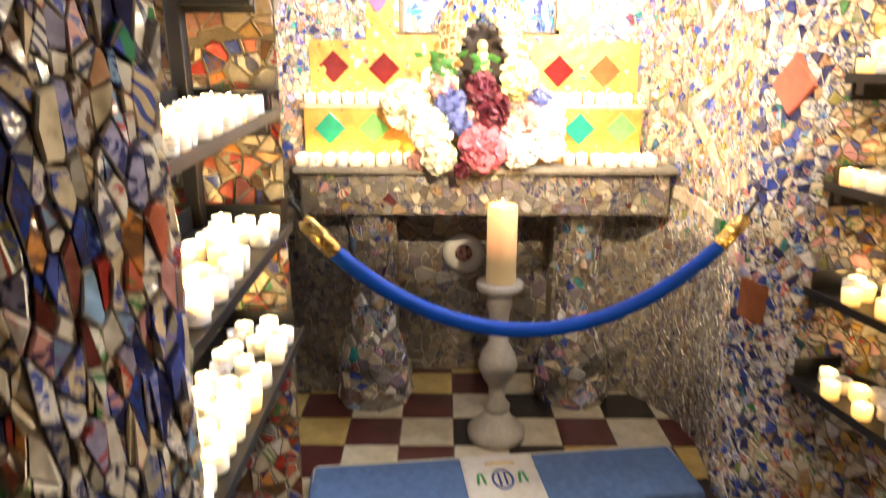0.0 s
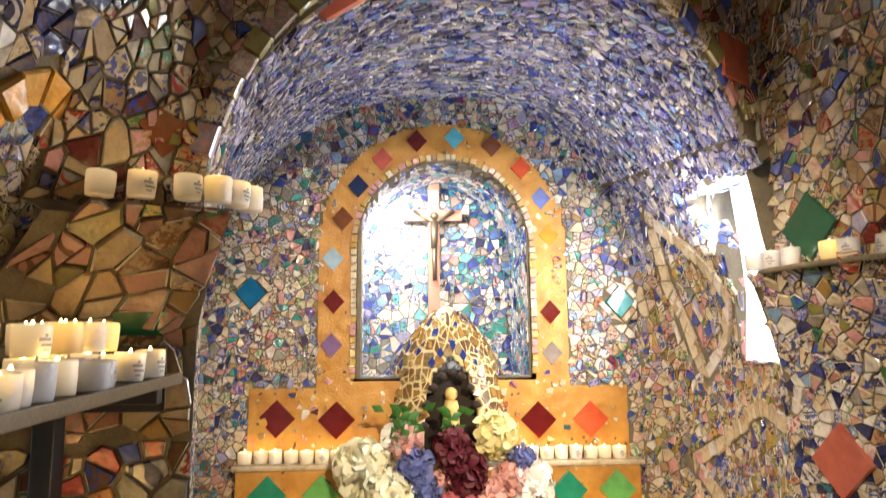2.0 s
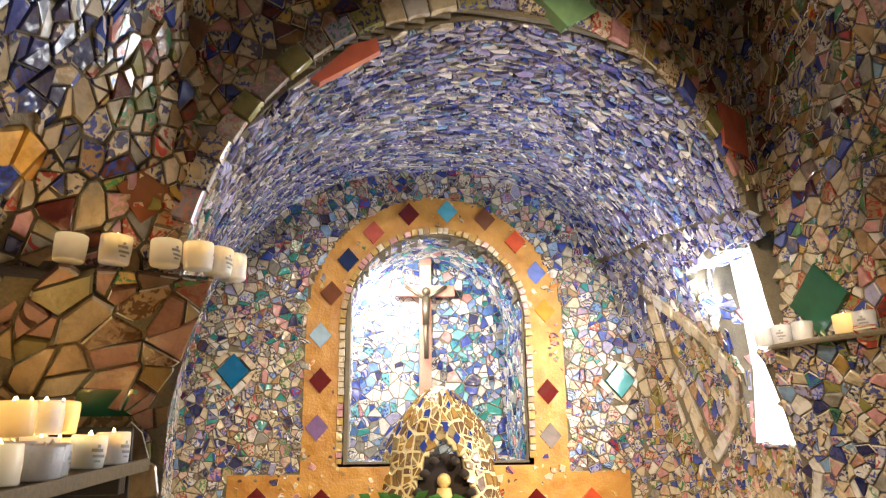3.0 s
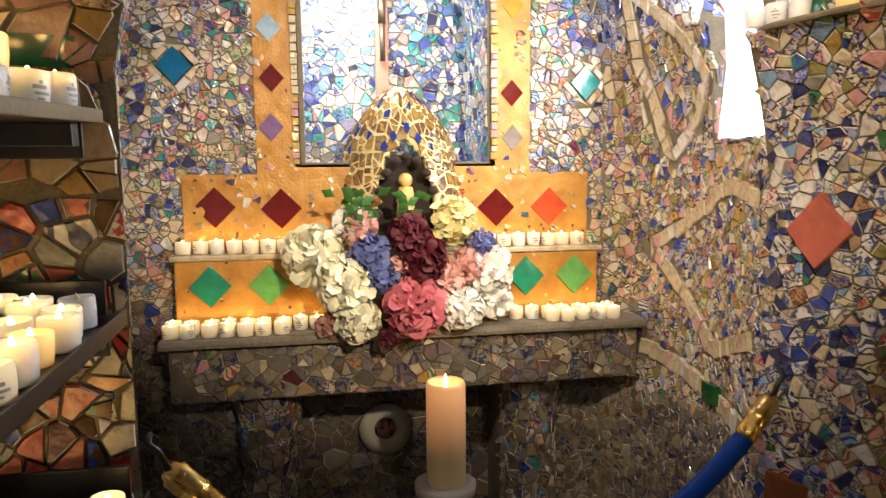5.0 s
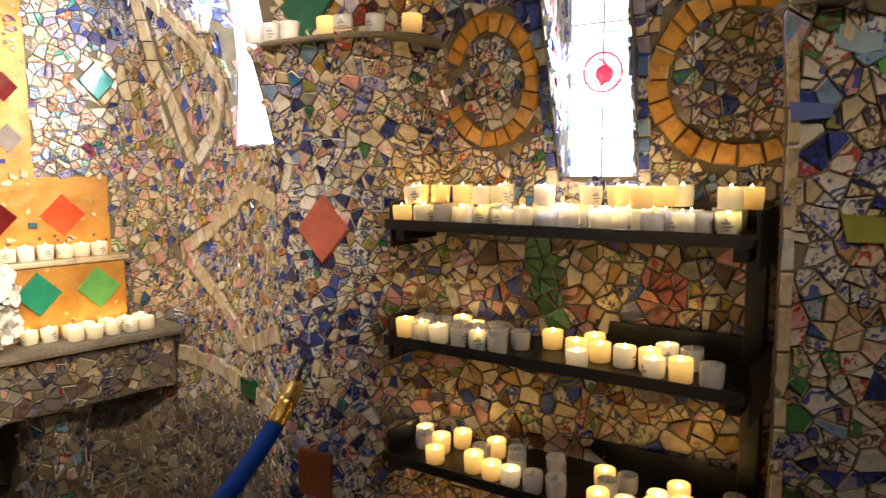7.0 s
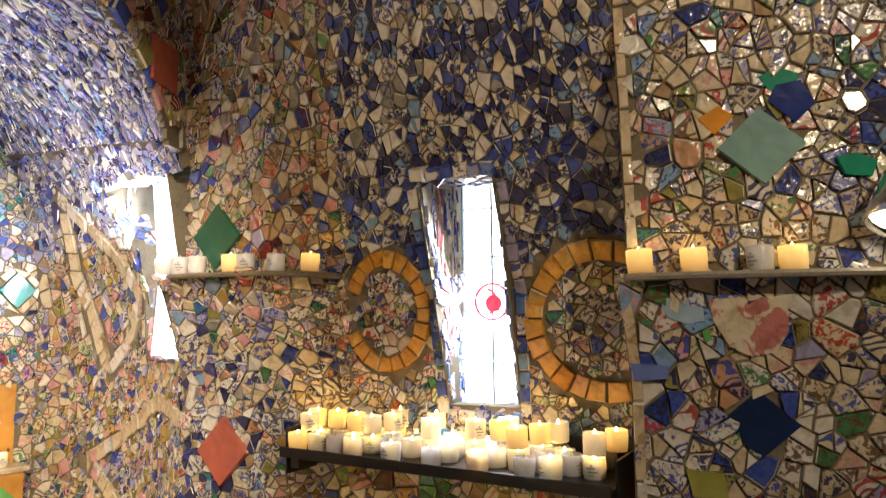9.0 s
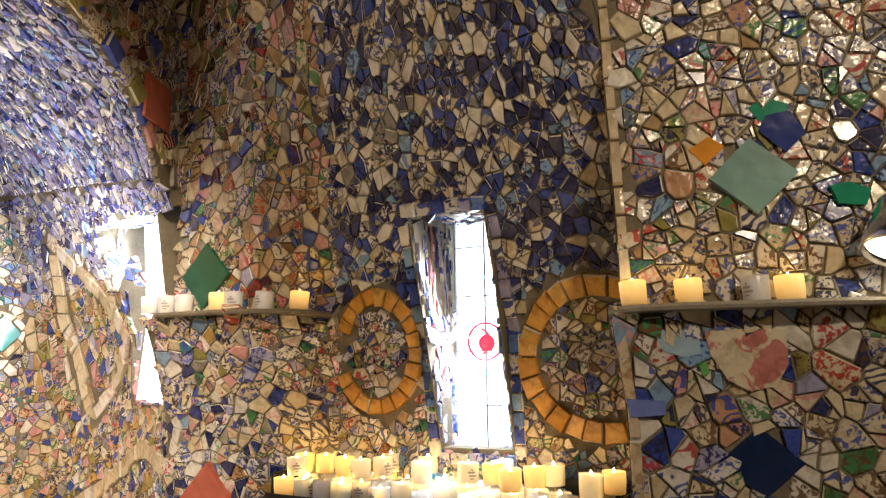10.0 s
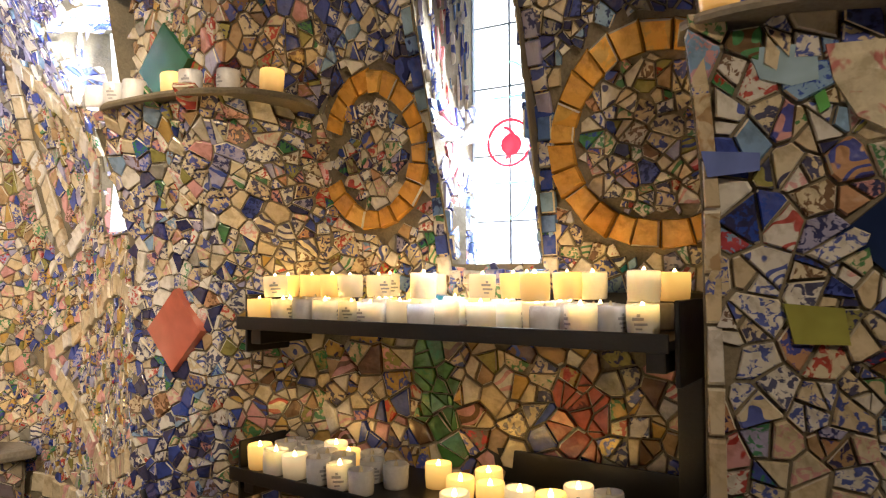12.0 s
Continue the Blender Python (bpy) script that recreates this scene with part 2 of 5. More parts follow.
for key, c in {"t_teal": (0.01, 0.30, 0.31), "t_blue": (0.0, 0.13, 0.30), "t_red": (0.13, 0.012, 0.012), "t_orange": (0.60, 0.09, 0.035), "t_green": (0.02, 0.27, 0.17),
               "t_lime": (0.14, 0.42, 0.12), "t_coral": (0.50, 0.13, 0.085), "t_navy": (0.012, 0.025, 0.085), "t_brown": (0.16, 0.055, 0.02), "t_sky": (0.10, 0.42, 0.55),
               "t_pale": (0.35, 0.50, 0.62), "t_mauve": (0.22, 0.13, 0.28), "t_peri": (0.16, 0.22, 0.55), "t_amber": (0.70, 0.30, 0.04), "t_grey": (0.27, 0.23, 0.22), "t_rose": (0.48, 0.10, 0.07),
               "t_forest": (0.015, 0.11, 0.06), "t_sage": (0.20, 0.36, 0.18), "t_celadon": (0.22, 0.38, 0.36), "t_rust": (0.22, 0.07, 0.03), "t_bottle": (0.01, 0.10, 0.03), "t_cobalt": (0.02, 0.04, 0.22), "t_olive": (0.34, 0.34, 0.08)}.items():
    M[key] = glaze("glaze_" + key[2:], c)

# ---- helpers for meshes ----


def mesh_object(name, verts, faces, mats, index=None, smooth=False, parent=None):
    me = bpy.data.meshes.new(name)
    me.from_pydata(verts, [], faces)
    for m in mats:
        me.materials.append(m)
    if index is not None and len(mats) > 1:
        me.polygons.foreach_set("material_index", index)
    if smooth:
        me.polygons.foreach_set("use_smooth", [True] * len(faces))
    me.update()
    ob = new(name, me)
    if parent is not None:
        ob.parent = parent
    return ob


def from_bm(name, bm, material, parent=None, smooth=True, label=""):
    me = bpy.data.meshes.new(name)
    bmesh.ops.recalc_face_normals(bm, faces=bm.faces)
    bm.to_mesh(me)
    bm.free()
    me.materials.append(material)
    if smooth:
        me.polygons.foreach_set("use_smooth", [True] * len(me.polygons))
    ob = new(name, me)
    if parent is not None:
        ob.parent = parent
    if label:
        ob["label"] = label
    return ob


def box_bm(bm, x0, y0, z0, x1, y1, z1, bevel=0.0):
    r = bmesh.ops.create_cube(bm, size=1)
    bmesh.ops.scale(bm, vec=(x1 - x0, y1 - y0, z1 - z0), verts=r["verts"])
    bmesh.ops.translate(bm, vec=((x0 + x1) / 2, (y0 + y1) / 2, (z0 + z1) / 2), verts=r["verts"])
    if bevel:
        es = list({e for v in r["verts"] for e in v.link_edges})
        bmesh.ops.bevel(bm, geom=es, offset=bevel, segments=2, affect="EDGES", profile=0.6)


def part_box(name, a, b, material, parent=None, bevel=0.003, label="", m=None):
    bm = bmesh.new()
    box_bm(bm, *a, *b, bevel)
    if m is not None:
        bmesh.ops.transform(bm, matrix=m, verts=bm.verts)
    return from_bm(name, bm, material, parent, False, label)


def lathe(name, profile, material, parent=None, seg=20, at=(0, 0, 0), label="", smooth=True, wobble=0.0):
    """A turned shape from (radius, height) pairs."""
    verts, faces = [], []
    for k, (r, z) in enumerate(profile):
        for i in range(seg):
            a = 2 * math.pi * i / seg
            rr = r * (1 + wobble * math.sin(3 * a + k))
            verts.append((at[0] + rr * math.cos(a), at[1] + rr * math.sin(a), at[2] + z))
    for k in range(len(profile) - 1):
        for i in range(seg):
            j = (i + 1) % seg
            faces.append((k * seg + i, k * seg + j, (k + 1) * seg + j, (k + 1) * seg + i))
    faces.append(tuple(range(seg))[::-1])
    faces.append(tuple((len(profile) - 1) * seg + i for i in range(seg)))
    ob = mesh_object(name, verts, faces, [material], None, smooth, parent)
    if label:
        ob["label"] = label
    return ob


def tube(name, pts, radius, material, parent=None, seg=10, label="", closed_ends=True):
    verts, faces = [], []
    n = len(pts)
    radii = radius if isinstance(radius, (list, tuple)) else [radius] * n
    up = Vector((0, 0, 1))
    for k, p in enumerate(pts):
        p = Vector(p)
        d = (Vector(pts[min(k + 1, n - 1)]) - Vector(pts[max(k - 1, 0)])).normalized()
        side = d.cross(up) if abs(d.z) < 0.95 else d.cross(Vector((1, 0, 0)))
        side.normalize()
        top = side.cross(d)
        for i in range(seg):
            a = 2 * math.pi * i / seg
            verts.append(tuple(p + (side * math.cos(a) + top * math.sin(a)) * radii[k]))
    for k in range(n - 1):
        for i in range(seg):
            j = (i + 1) % seg
            faces.append((k * seg + i, k * seg + j, (k + 1) * seg + j, (k + 1) * seg + i))
    if closed_ends:
        faces.append(tuple(range(seg))[::-1])
        faces.append(tuple((n - 1) * seg + i for i in range(seg)))
    ob = mesh_object(name, verts, faces, [material], None, True, parent)
    if label:
        ob["label"] = label
    return ob


# ---- mosaic ----
CROWNED = {"shard", "border_tile"}      # pieces with worn, rounded edges
LATER = []      # mosaic pieces that become objects of their own


def clip(poly, px, py, qx, qy):
    """The part of poly nearer to p than to q."""
    mx, my, dx, dy = (px + qx) / 2, (py + qy) / 2, qx - px, qy - py
    out = []
    n = len(poly)
    ds = [(x - mx) * dx + (y - my) * dy for x, y in poly]
    for i in range(n):
        a, b = ds[i], ds[(i + 1) % n]
        if a <= 0:
            out.append(poly[i])
        if (a < 0 < b) or (b < 0 < a):
            t = a / (a - b)
            x0, y0 = poly[i]
            x1, y1 = poly[(i + 1) % n]
            out.append((x0 + (x1 - x0) * t, y0 + (y1 - y0) * t))
    return out


def snap(poly, rng, depth=0):
    """Break a piece across, as crockery breaks, or leave it whole."""
    if depth > 1 or rng.random() > (0.66 if depth == 0 else 0.28):
        return [poly]
    cu = sum(p[0] for p in poly) / len(poly)
    cv = sum(p[1] for p in poly) / len(poly)
    cu += rng.uniform(-0.12, 0.12)
    cv += rng.uniform(-0.12, 0.12)
    far = max(poly, key=lambda p: (p[0] - cu) ** 2 + (p[1] - cv) ** 2)
    a = math.atan2(far[1] - cv, far[0] - cu) + rng.uniform(-0.55, 0.55)
    dx, dy = math.cos(a), math.sin(a)
    out = []
    for sgn in (1, -1):
        bit = clip(poly, cu - sgn * dx, cv - sgn * dy, cu + sgn * dx, cv + sgn * dy)
        if len(bit) >= 3:
            out += snap(bit, rng, depth + 1)
    return out


def cells(u0, u1, v0, v1, size, stretch, rng, jitter=0.58):
    """Broken-crockery outlines: centre and corners of each piece."""
    size = size * 1.28
    su, sv = size * stretch, size / stretch
    nu, nv = max(1, round((u1 - u0) / su)), max(1, round((v1 - v0) / sv))
    pts = {}
    for i in range(-2, nu + 2):
        for j in range(-2, nv + 2):
            shift = 0.5 * (j % 2)
            at = (i + 0.5 + shift + rng.uniform(-jitter, jitter), j + 0.5 + rng.uniform(-jitter, jitter))
            if rng.random() > 0.10:      # some pieces are larger than the rest
                pts[i, j] = at
    near = sorted(((a, b) for a in range(-2, 3) for b in range(-2, 3) if (a, b) != (0, 0) and abs(a) + abs(b) < 4), key=lambda s: s[0] ** 2 + s[1] ** 2)
    for i in range(nu):
        for j in range(nv):
            if (i, j) not in pts:
                continue
            px, py = pts[i, j]
            poly = [(px - 1.2, py - 1.2), (px + 1.2, py - 1.2), (px + 1.2, py + 1.2), (px - 1.2, py + 1.2)]
            for a, b in near:
                q = pts.get((i + a, j + b))
                if q:
                    poly = clip(poly, px, py, *q)
            if len(poly) < 3:
                continue
            for bit in snap(poly, rng):
                cu = sum(p[0] for p in bit) / len(bit)
                cv = sum(p[1] for p in bit) / len(bit)
                yield (u0 + cu * su, v0 + cv * sv), [(u0 + x * su, v0 + y * sv) for x, y in bit]


class Mosaic:
    """A wall surface S(u, v) with its mortar body and the pieces stuck on it."""

    def __init__(self, name, surface, inside, label):
        self.name, self.S, self.inside, self.label = name, surface, Vector(inside), label
        self.verts, self.faces, self.index, self.mats = [], [], [], []
        self.single = []
        self.wall = None

    def at(self, u, v):
        e = 0.004
        p = Vector(self.S(u, v))
        du = (Vector(self.S(u + e, v)) - p) / e
        dv = (Vector(self.S(u, v + e)) - p) / e
        if dv.length > 1.5:
            dv = (p - Vector(self.S(u, v - e))) / e
        if dv.length > 1.5:
            dv = Vector((0, 0, 1))
        n = du.cross(dv)
        if n.length < 1e-6:
            n = self.inside - p
        n.normalize()
        if n.dot(self.inside - p) < 0:
            n = -n
        return p, du, dv, n

    def body(self, u0, u1, v0, v1, step, hole=None, thick=0.10):
        nu, nv = max(1, round((u1 - u0) / step)), max(1, round((v1 - v0) / step))
        verts, faces = [], []
        for side in (0, 1):
            for i in range(nu + 1):
                for j in range(nv + 1):
                    p, _, _, n = self.at(u0 + (u1 - u0) * i / nu, v0 + (v1 - v0) * j / nv)
                    verts.append(tuple(p - n * (thick * side)))
        base = (nu + 1) * (nv + 1)
        keep = {(i, j) for i in range(nu) for j in range(nv)
                if not (hole and hole(u0 + (u1 - u0) * (i + 0.5) / nu, v0 + (v1 - v0) * (j + 0.5) / nv))}

        def at(i, j, s=0):
            return s * base + i * (nv + 1) + j
        for i, j in keep:
            faces.append((at(i, j), at(i + 1, j), at(i + 1, j + 1), at(i, j + 1)))
            faces.append((at(i, j, 1), at(i, j + 1, 1), at(i + 1, j + 1, 1), at(i + 1, j, 1)))
            for di, dj, a, b in ((-1, 0, (i, j), (i, j + 1)), (1, 0, (i + 1, j), (i + 1, j + 1)), (0, -1, (i, j), (i + 1, j)), (0, 1, (i, j + 1), (i + 1, j + 1))):
                if (i + di, j + dj) not in keep:
                    faces.append((at(*a), at(*b), at(*b, 1), at(*a, 1)))
        self.wall = mesh_object(self.name, verts, faces, [MORTAR])
        tagged(self.wall, self.label, "wall", kind="structure")
        return self

    def piece(self, centre, poly, mat, rng, height=0.006, gap=0.0019, tilt=0.17, alone=False, name="shard"):
        p, du, dv, n = self.at(*centre)
        cu, cv = centre
        spread = sum(math.hypot(u - cu, v - cv) for u, v in poly) / len(poly)
        keep = max(0.5, 1 - gap / max(spread, 1e-4))
        tu, tv = rng.uniform(-tilt, tilt), rng.uniform(-tilt, tilt)
        h = height * rng.uniform(0.55, 1.5)
        k = len(poly)
        vs = []
        for u, v in poly:
            a, b = (u - cu) * keep, (v - cv) * keep
            vs.append(p + du * a + dv * b - n * 0.003)
        rounded = name in CROWNED
        rings = ((0.985, 0.62), (0.885, 1.0)) if rounded else ((0.965, 1.0),)
        for inset, rise in rings:
            for u, v in poly:
                a, b = (u - cu) * keep * inset, (v - cv) * keep * inset
                vs.append(p + du * a + dv * b + n * (h * rise + a * tu + b * tv))
        fs = [(r * k + i, r * k + (i + 1) % k, (r + 1) * k + (i + 1) % k, (r + 1) * k + i) for r in range(len(rings)) for i in range(k)]
        fs.append(tuple(range(len(rings) * k, (len(rings) + 1) * k)))
        if du.cross(dv).dot(n) < 0:
            fs = [f[::-1] for f in fs]
        bare = [rounded and k <= f < 2 * k and rng.random() < 0.28 for f in range(len(fs))]     # broken edges show the biscuit
        if alone:
            LATER.append((name, self, [q - p for q in vs], fs, mat, bare, p))
            return
        for each in (mat, M["biscuit"]):
            if each not in self.mats:
                self.mats.append(each)
        m, edge = self.mats.index(mat), self.mats.index(M["biscuit"])
        base = len(self.verts)
        self.verts += [tuple(q) for q in vs]
        self.faces += [tuple(base + i for i in f) for f in fs]
        self.index += [edge if e else m for e in bare]

    def fill(self, u0, u1, v0, v1, size, zone, rng, stretch=1.0, single=None, gap=0.0019, height=0.0055, tilt=0.17, limit=300):
        made = 0
        for c, poly in cells(u0, u1, v0, v1, size, stretch, rng):
            inner = u0 <= c[0] <= u1 and v0 <= c[1] <= v1
            poly = [(min(max(u, u0), u1), min(max(v, v0), v1)) for u, v in poly]
            if not inner:
                if min(max(q[k] for q in poly) - min(q[k] for q in poly) for k in (0, 1)) < size * 0.3:
                    continue
                c = (sum(q[0] for q in poly) / len(poly), sum(q[1] for q in poly) / len(poly))
            mat = zone(c[0], c[1], Vector(self.S(*c)))
            if mat is None:
                continue
            alone = bool(single and made < limit and single(*c))
            made += alone
            self.piece(c, poly, mat, rng, height, gap, tilt, alone)
        return self

    def tile(self, u, v, w, h, mat, turn=45, height=0.011, name="diamond_tile"):
        """A square tile, set on its corner unless told otherwise."""
        if turn == 45:
            poly = [(u - w, v), (u, v - h), (u + w, v), (u, v + h)]
        else:
            poly = [(u - w, v - h), (u + w, v - h), (u + w, v + h), (u - w, v + h)]
        rng = random.Random(int(u * 1000) + int(v * 77))
        self.piece((u, v), poly, mat, rng, height, 0.001, 0.05, True, name)

    def band(self, pts, width, length, mat, rng, closed=False, height=0.010, alone=True, name="border_tile"):
        """Tesserae side by side along a line."""
        pts = list(pts) + ([pts[0]] if closed else [])
        path = []
        for (a, b), (c, d) in zip(pts, pts[1:]):
            n = max(1, round(math.hypot(c - a, d - b) / 0.006))
            path += [(a + (c - a) * i / n, b + (d - b) * i / n) for i in range(n)]
        path.append(pts[-1])
        total, cuts = 0.0, [0]
        goal = length * rng.uniform(0.75, 1.25)
        for i in range(1, len(path)):
            total += math.hypot(path[i][0] - path[i - 1][0], path[i][1] - path[i - 1][1])
            if total >= goal:
                cuts.append(i)
                total, goal = 0.0, length * rng.uniform(0.75, 1.25)
        for i, j in zip(cuts, cuts[1:]):
            quad = []
            for k, sgn in ((i, -1), (j, -1), (j, 1), (i, 1)):
                a, b = path[max(k - 2, 0)], path[min(k + 2, len(path) - 1)]
                d = math.hypot(b[0] - a[0], b[1] - a[1]) or 1
                w = width / 2 * rng.uniform(0.85, 1.1) * sgn
                quad.append((path[k][0] - (b[1] - a[1]) / d * w, path[k][1] + (b[0] - a[0]) / d * w))
            c = (sum(q[0] for q in quad) / 4, sum(q[1] for q in quad) / 4)
            self.piece(c, quad, mat, rng, height, 0.0015, 0.08, alone, name)

    def done(self):
        if self.verts:
            ob = mesh_object("mosaic", self.verts, self.faces, self.mats, self.index, False, self.wall)
            ob["kind"] = "stuff"


def flush_pieces():
    for name, owner, vs, fs, mat, bare, p in LATER:
        ob = mesh_object(name, [tuple(q) for q in vs], fs, [mat, M["biscuit"]] if any(bare) else [mat], [int(e) for e in bare], False, owner.wall)
        ob.location = p


def near_line(pts, x, y, d, closed=False):
    pts = list(pts) + ([pts[0]] if closed else [])
    for (a, b), (c, e) in zip(pts, pts[1:]):
        l2 = (c - a) ** 2 + (e - b) ** 2 or 1e-9
        t = min(1, max(0, ((x - a) * (c - a) + (y - b) * (e - b)) / l2))
        if math.hypot(x - a - t * (c - a), y - b - t * (e - b)) < d:
            return True
    return False


def in_diamond(x, y, cx, cy, w, h):
    return abs(x - cx) / w + abs(y - cy) / h < 1


# ---- the chancel: back wall, niche, vault ----
BACK = 2.62
CX, HALF, SPRING, BASE = 0.12, 0.285, 1.893, 1.452


def arch_gap(x, z):
    """Distance outside the niche's arched outline; negative inside it."""
    if z < SPRING:
        return max(abs(x - CX) - HALF, BASE - z)
    return math.hypot(x - CX, z - SPRING) - HALF


rng = random.Random(11)
back = Mosaic("wall_north", lambda u, v: (u, BACK, v), (0.1, 1.5, 1.4), "altar wall of small broken china pieces in grey mortar")
back.body(-0.78, 1.12, 0.0, 2.52, 0.018, lambda u, v: arch_gap(u, v) < -0.004 or (-0.19 < u < 0.44 and v < 0.84), 0.10)
ARCH_TILES = [(-0.245, 1.56, "t_mauve"), (-0.24, 1.70, "t_red"), (-0.245, 1.84, "t_pale"), (-0.215, 1.975, "t_brown"), (-0.165, 2.085, "t_navy"), (-0.085, 2.18, "t_rose"), (0.03, 2.245, "t_red"),
              (0.158, 2.258, "t_sky"), (0.285, 2.232, "t_brown"), (0.385, 2.155, "t_orange"), (0.45, 2.05, "t_peri"), (0.475, 1.925, "t_amber"), (0.472, 1.665, "t_red"), (0.475, 1.53, "t_grey")]
LOW_TILES = [(-0.413, 1.331, "t_red"), (-0.225, 1.325, "t_red"), (0.423, 1.318, "t_red"), (0.594, 1.318, "t_orange")]
WALL_TILES = [(-0.505, 1.73, "t_blue"), (0.708, 1.698, "t_teal")]


def orange(x, z):
    return (arch_gap(x, z) < 0.125 and z > 1.40) or (-0.50 < x < 0.725 and 1.15 < z < 1.425)


def back_zone(u, v, p):
    if arch_gap(u, v) < 0.005 or orange(u, v):
        return None
    if any(in_diamond(u, v, x, z, 0.072, 0.08) for x, z, _ in WALL_TILES):
        return None
    # only the darker pieces below 0.97 m
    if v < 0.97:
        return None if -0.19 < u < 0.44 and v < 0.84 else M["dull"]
    return M["back"]


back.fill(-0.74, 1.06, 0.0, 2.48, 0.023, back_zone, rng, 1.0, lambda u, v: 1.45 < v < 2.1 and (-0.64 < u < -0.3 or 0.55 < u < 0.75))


def orange_zone(u, v, p):
    return M["orange"] if orange(u, v) and arch_gap(u, v) > 0.012 else None


panel_v, panel_f, panel_n = [], [], {}
for i in range(126):
    for j in range(118):
        x, z = -0.505 + 0.01 * i, 1.15 + 0.01 * j
        if orange_zone(x, z, None):
            ids = []
            for a, b in ((0, 0), (1, 0), (1, 1), (0, 1)):
                if (i + a, j + b) not in panel_n:
                    panel_n[i + a, j + b] = len(panel_v)
                    px, pz = x - 0.005 + 0.01 * a, z - 0.005 + 0.01 * b
                    panel_v.append((px, BACK - 0.005 - 0.0025 * noise.noise((px * 30, pz * 30, 1)), pz))
                ids.append(panel_n[i + a, j + b])
            panel_f.append(tuple(ids))
mesh_object("cement_panel", panel_v, panel_f, [M["orange"]], None, True, back.wall)
back.fill(-0.5, 0.73, 1.16, 2.32, 0.017, lambda u, v, p: (M["beads"] if rng.random() < 0.6 else M["red"]) if orange_zone(u, v, p) and rng.random() < 0.10 and not any(in_diamond(u, v, x, z, 0.075, 0.075) for x, z, _ in ARCH_TILES + LOW_TILES) else None, rng, 1.0, None, 0.002, 0.010)
for x, z, c in ARCH_TILES:
    back.tile(x, z, 0.037, 0.042, M[c])
for x, z, c in LOW_TILES:
    back.tile(x, z, 0.062, 0.062, M[c])
for x, z, c in WALL_TILES:
    back.tile(x, z, 0.050, 0.055, M[c])
    back.band([(x - 0.068, z), (x, z - 0.074), (x + 0.068, z), (x, z + 0.074)], 0.022, 0.05, M["strip"], rng, True)
edge = [(CX + (HALF + 0.012) * math.cos(a), SPRING + (HALF + 0.012) * math.sin(a)) for a in np.linspace(math.pi, 0, 40)]
back.band([(CX - HALF - 0.012, BASE)] + edge + [(CX + HALF + 0.012, BASE)], 0.022, 0.02, M["beads"], rng, False, 0.014)
back.done()

# niche: back and soffit
niche = Mosaic("niche_back_wall", lambda u, v: (u, 2.98, v), (0.12, 2.0, 1.7), "recessed niche back of white and blue china, brightly lit")
niche.body(-0.24, 0.48, 1.38, 2.26, 0.04, None, 0.06)


def niche_zone(u, v, p):
    blue = 0.85 if p.x > 0.17 else 0.6 if p.z < 1.62 else 0.12
    return M["niche_blue"] if rng.random() < blue else M["niche"]


niche.fill(-0.2, 0.44, 1.42, 2.2, 0.027, niche_zone, rng, 1.0, lambda u, v: u > 0.15)
niche.done()


def soffit_at(u, v):
    """u runs round the arch from the left foot to the right foot, v into the wall."""
    side, half = SPRING - BASE, math.pi * HALF
    y = BACK + v
    if u < side:
        return (CX - HALF, y, BASE + u)
    if u < side + half:
        a = math.pi - (u - side) / HALF
        return (CX + HALF * math.cos(a), y, SPRING + HALF * math.sin(a))
    return (CX + HALF, y, SPRING - (u - side - half))


soffit = Mosaic("niche_soffit", soffit_at, (CX, 2.8, 1.8), "arched niche reveal of white and blue china")
LEN = 2 * (SPRING - BASE) + math.pi * HALF
soffit.body(0, LEN, 0.0, 0.38, 0.035, None, 0.03)
soffit.fill(0, LEN, 0.02, 0.36, 0.03, niche_zone, rng, 1.0)
soffit.done()
sill = Mosaic("niche_sill", lambda u, v: (u, BACK + v, BASE), (CX, 2.8, 2.0), "pale mosaic niche sill")
sill.body(CX - HALF - 0.02, CX + HALF + 0.02, 0.0, 0.38, 0.06, None, 0.05)
sill.fill(CX - HALF, CX + HALF, 0.0, 0.36, 0.035, niche_zone, rng)
sill.done()

# vaulted chancel: left wall, vault and right wall are one bent sheet each
FRONT_Z, BACK_Z = 1.60, 1.55


def mix(a, b, t):
    return a + (b - a) * t


def front_y(x):
    return 1.53 + 0.36 * max(0.0, (x - 0.1) / 0.74) ** 1.7


BELLY_W = np.linspace(0, 1, 21)
BELLY_X = np.interp(BELLY_W, [0, 0.2, 0.4, 0.6, 0.78, 0.9, 1.0], [0.885, 0.915, 0.928, 0.918, 0.878, 0.828, 0.765])


def chancel(q, w):
    """q: along the cross-section, height on the left wall, then over, then down; w: 0 at the arch to 1 at the altar wall."""
    cx, a = mix(0.2425, 0.14, w), mix(0.6425, 0.805, w)
    belly = float(np.interp(w, BELLY_W, BELLY_X)) - cx - a
    nod = 0.16 * math.sin(math.pi * min(1, max(0, w)))
    zs, b = mix(FRONT_Z, BACK_Z, w), mix(0.67, 0.86, w)
    if q <= 0:
        x, z = cx - a, zs + q
    elif q >= 2.2:
        x, z = cx + a + belly, zs - (q - 2.2)
    else:
        t = math.pi * q / 2.2
        c, s = math.cos(t), math.sin(t)
        x, z = cx - a * math.copysign(abs(c) ** 0.87, c) + (belly - nod * s) * max(0.0, -c), zs + b * abs(s) ** 0.87
    yf = front_y(x)
    return x, mix(yf, BACK, w), z


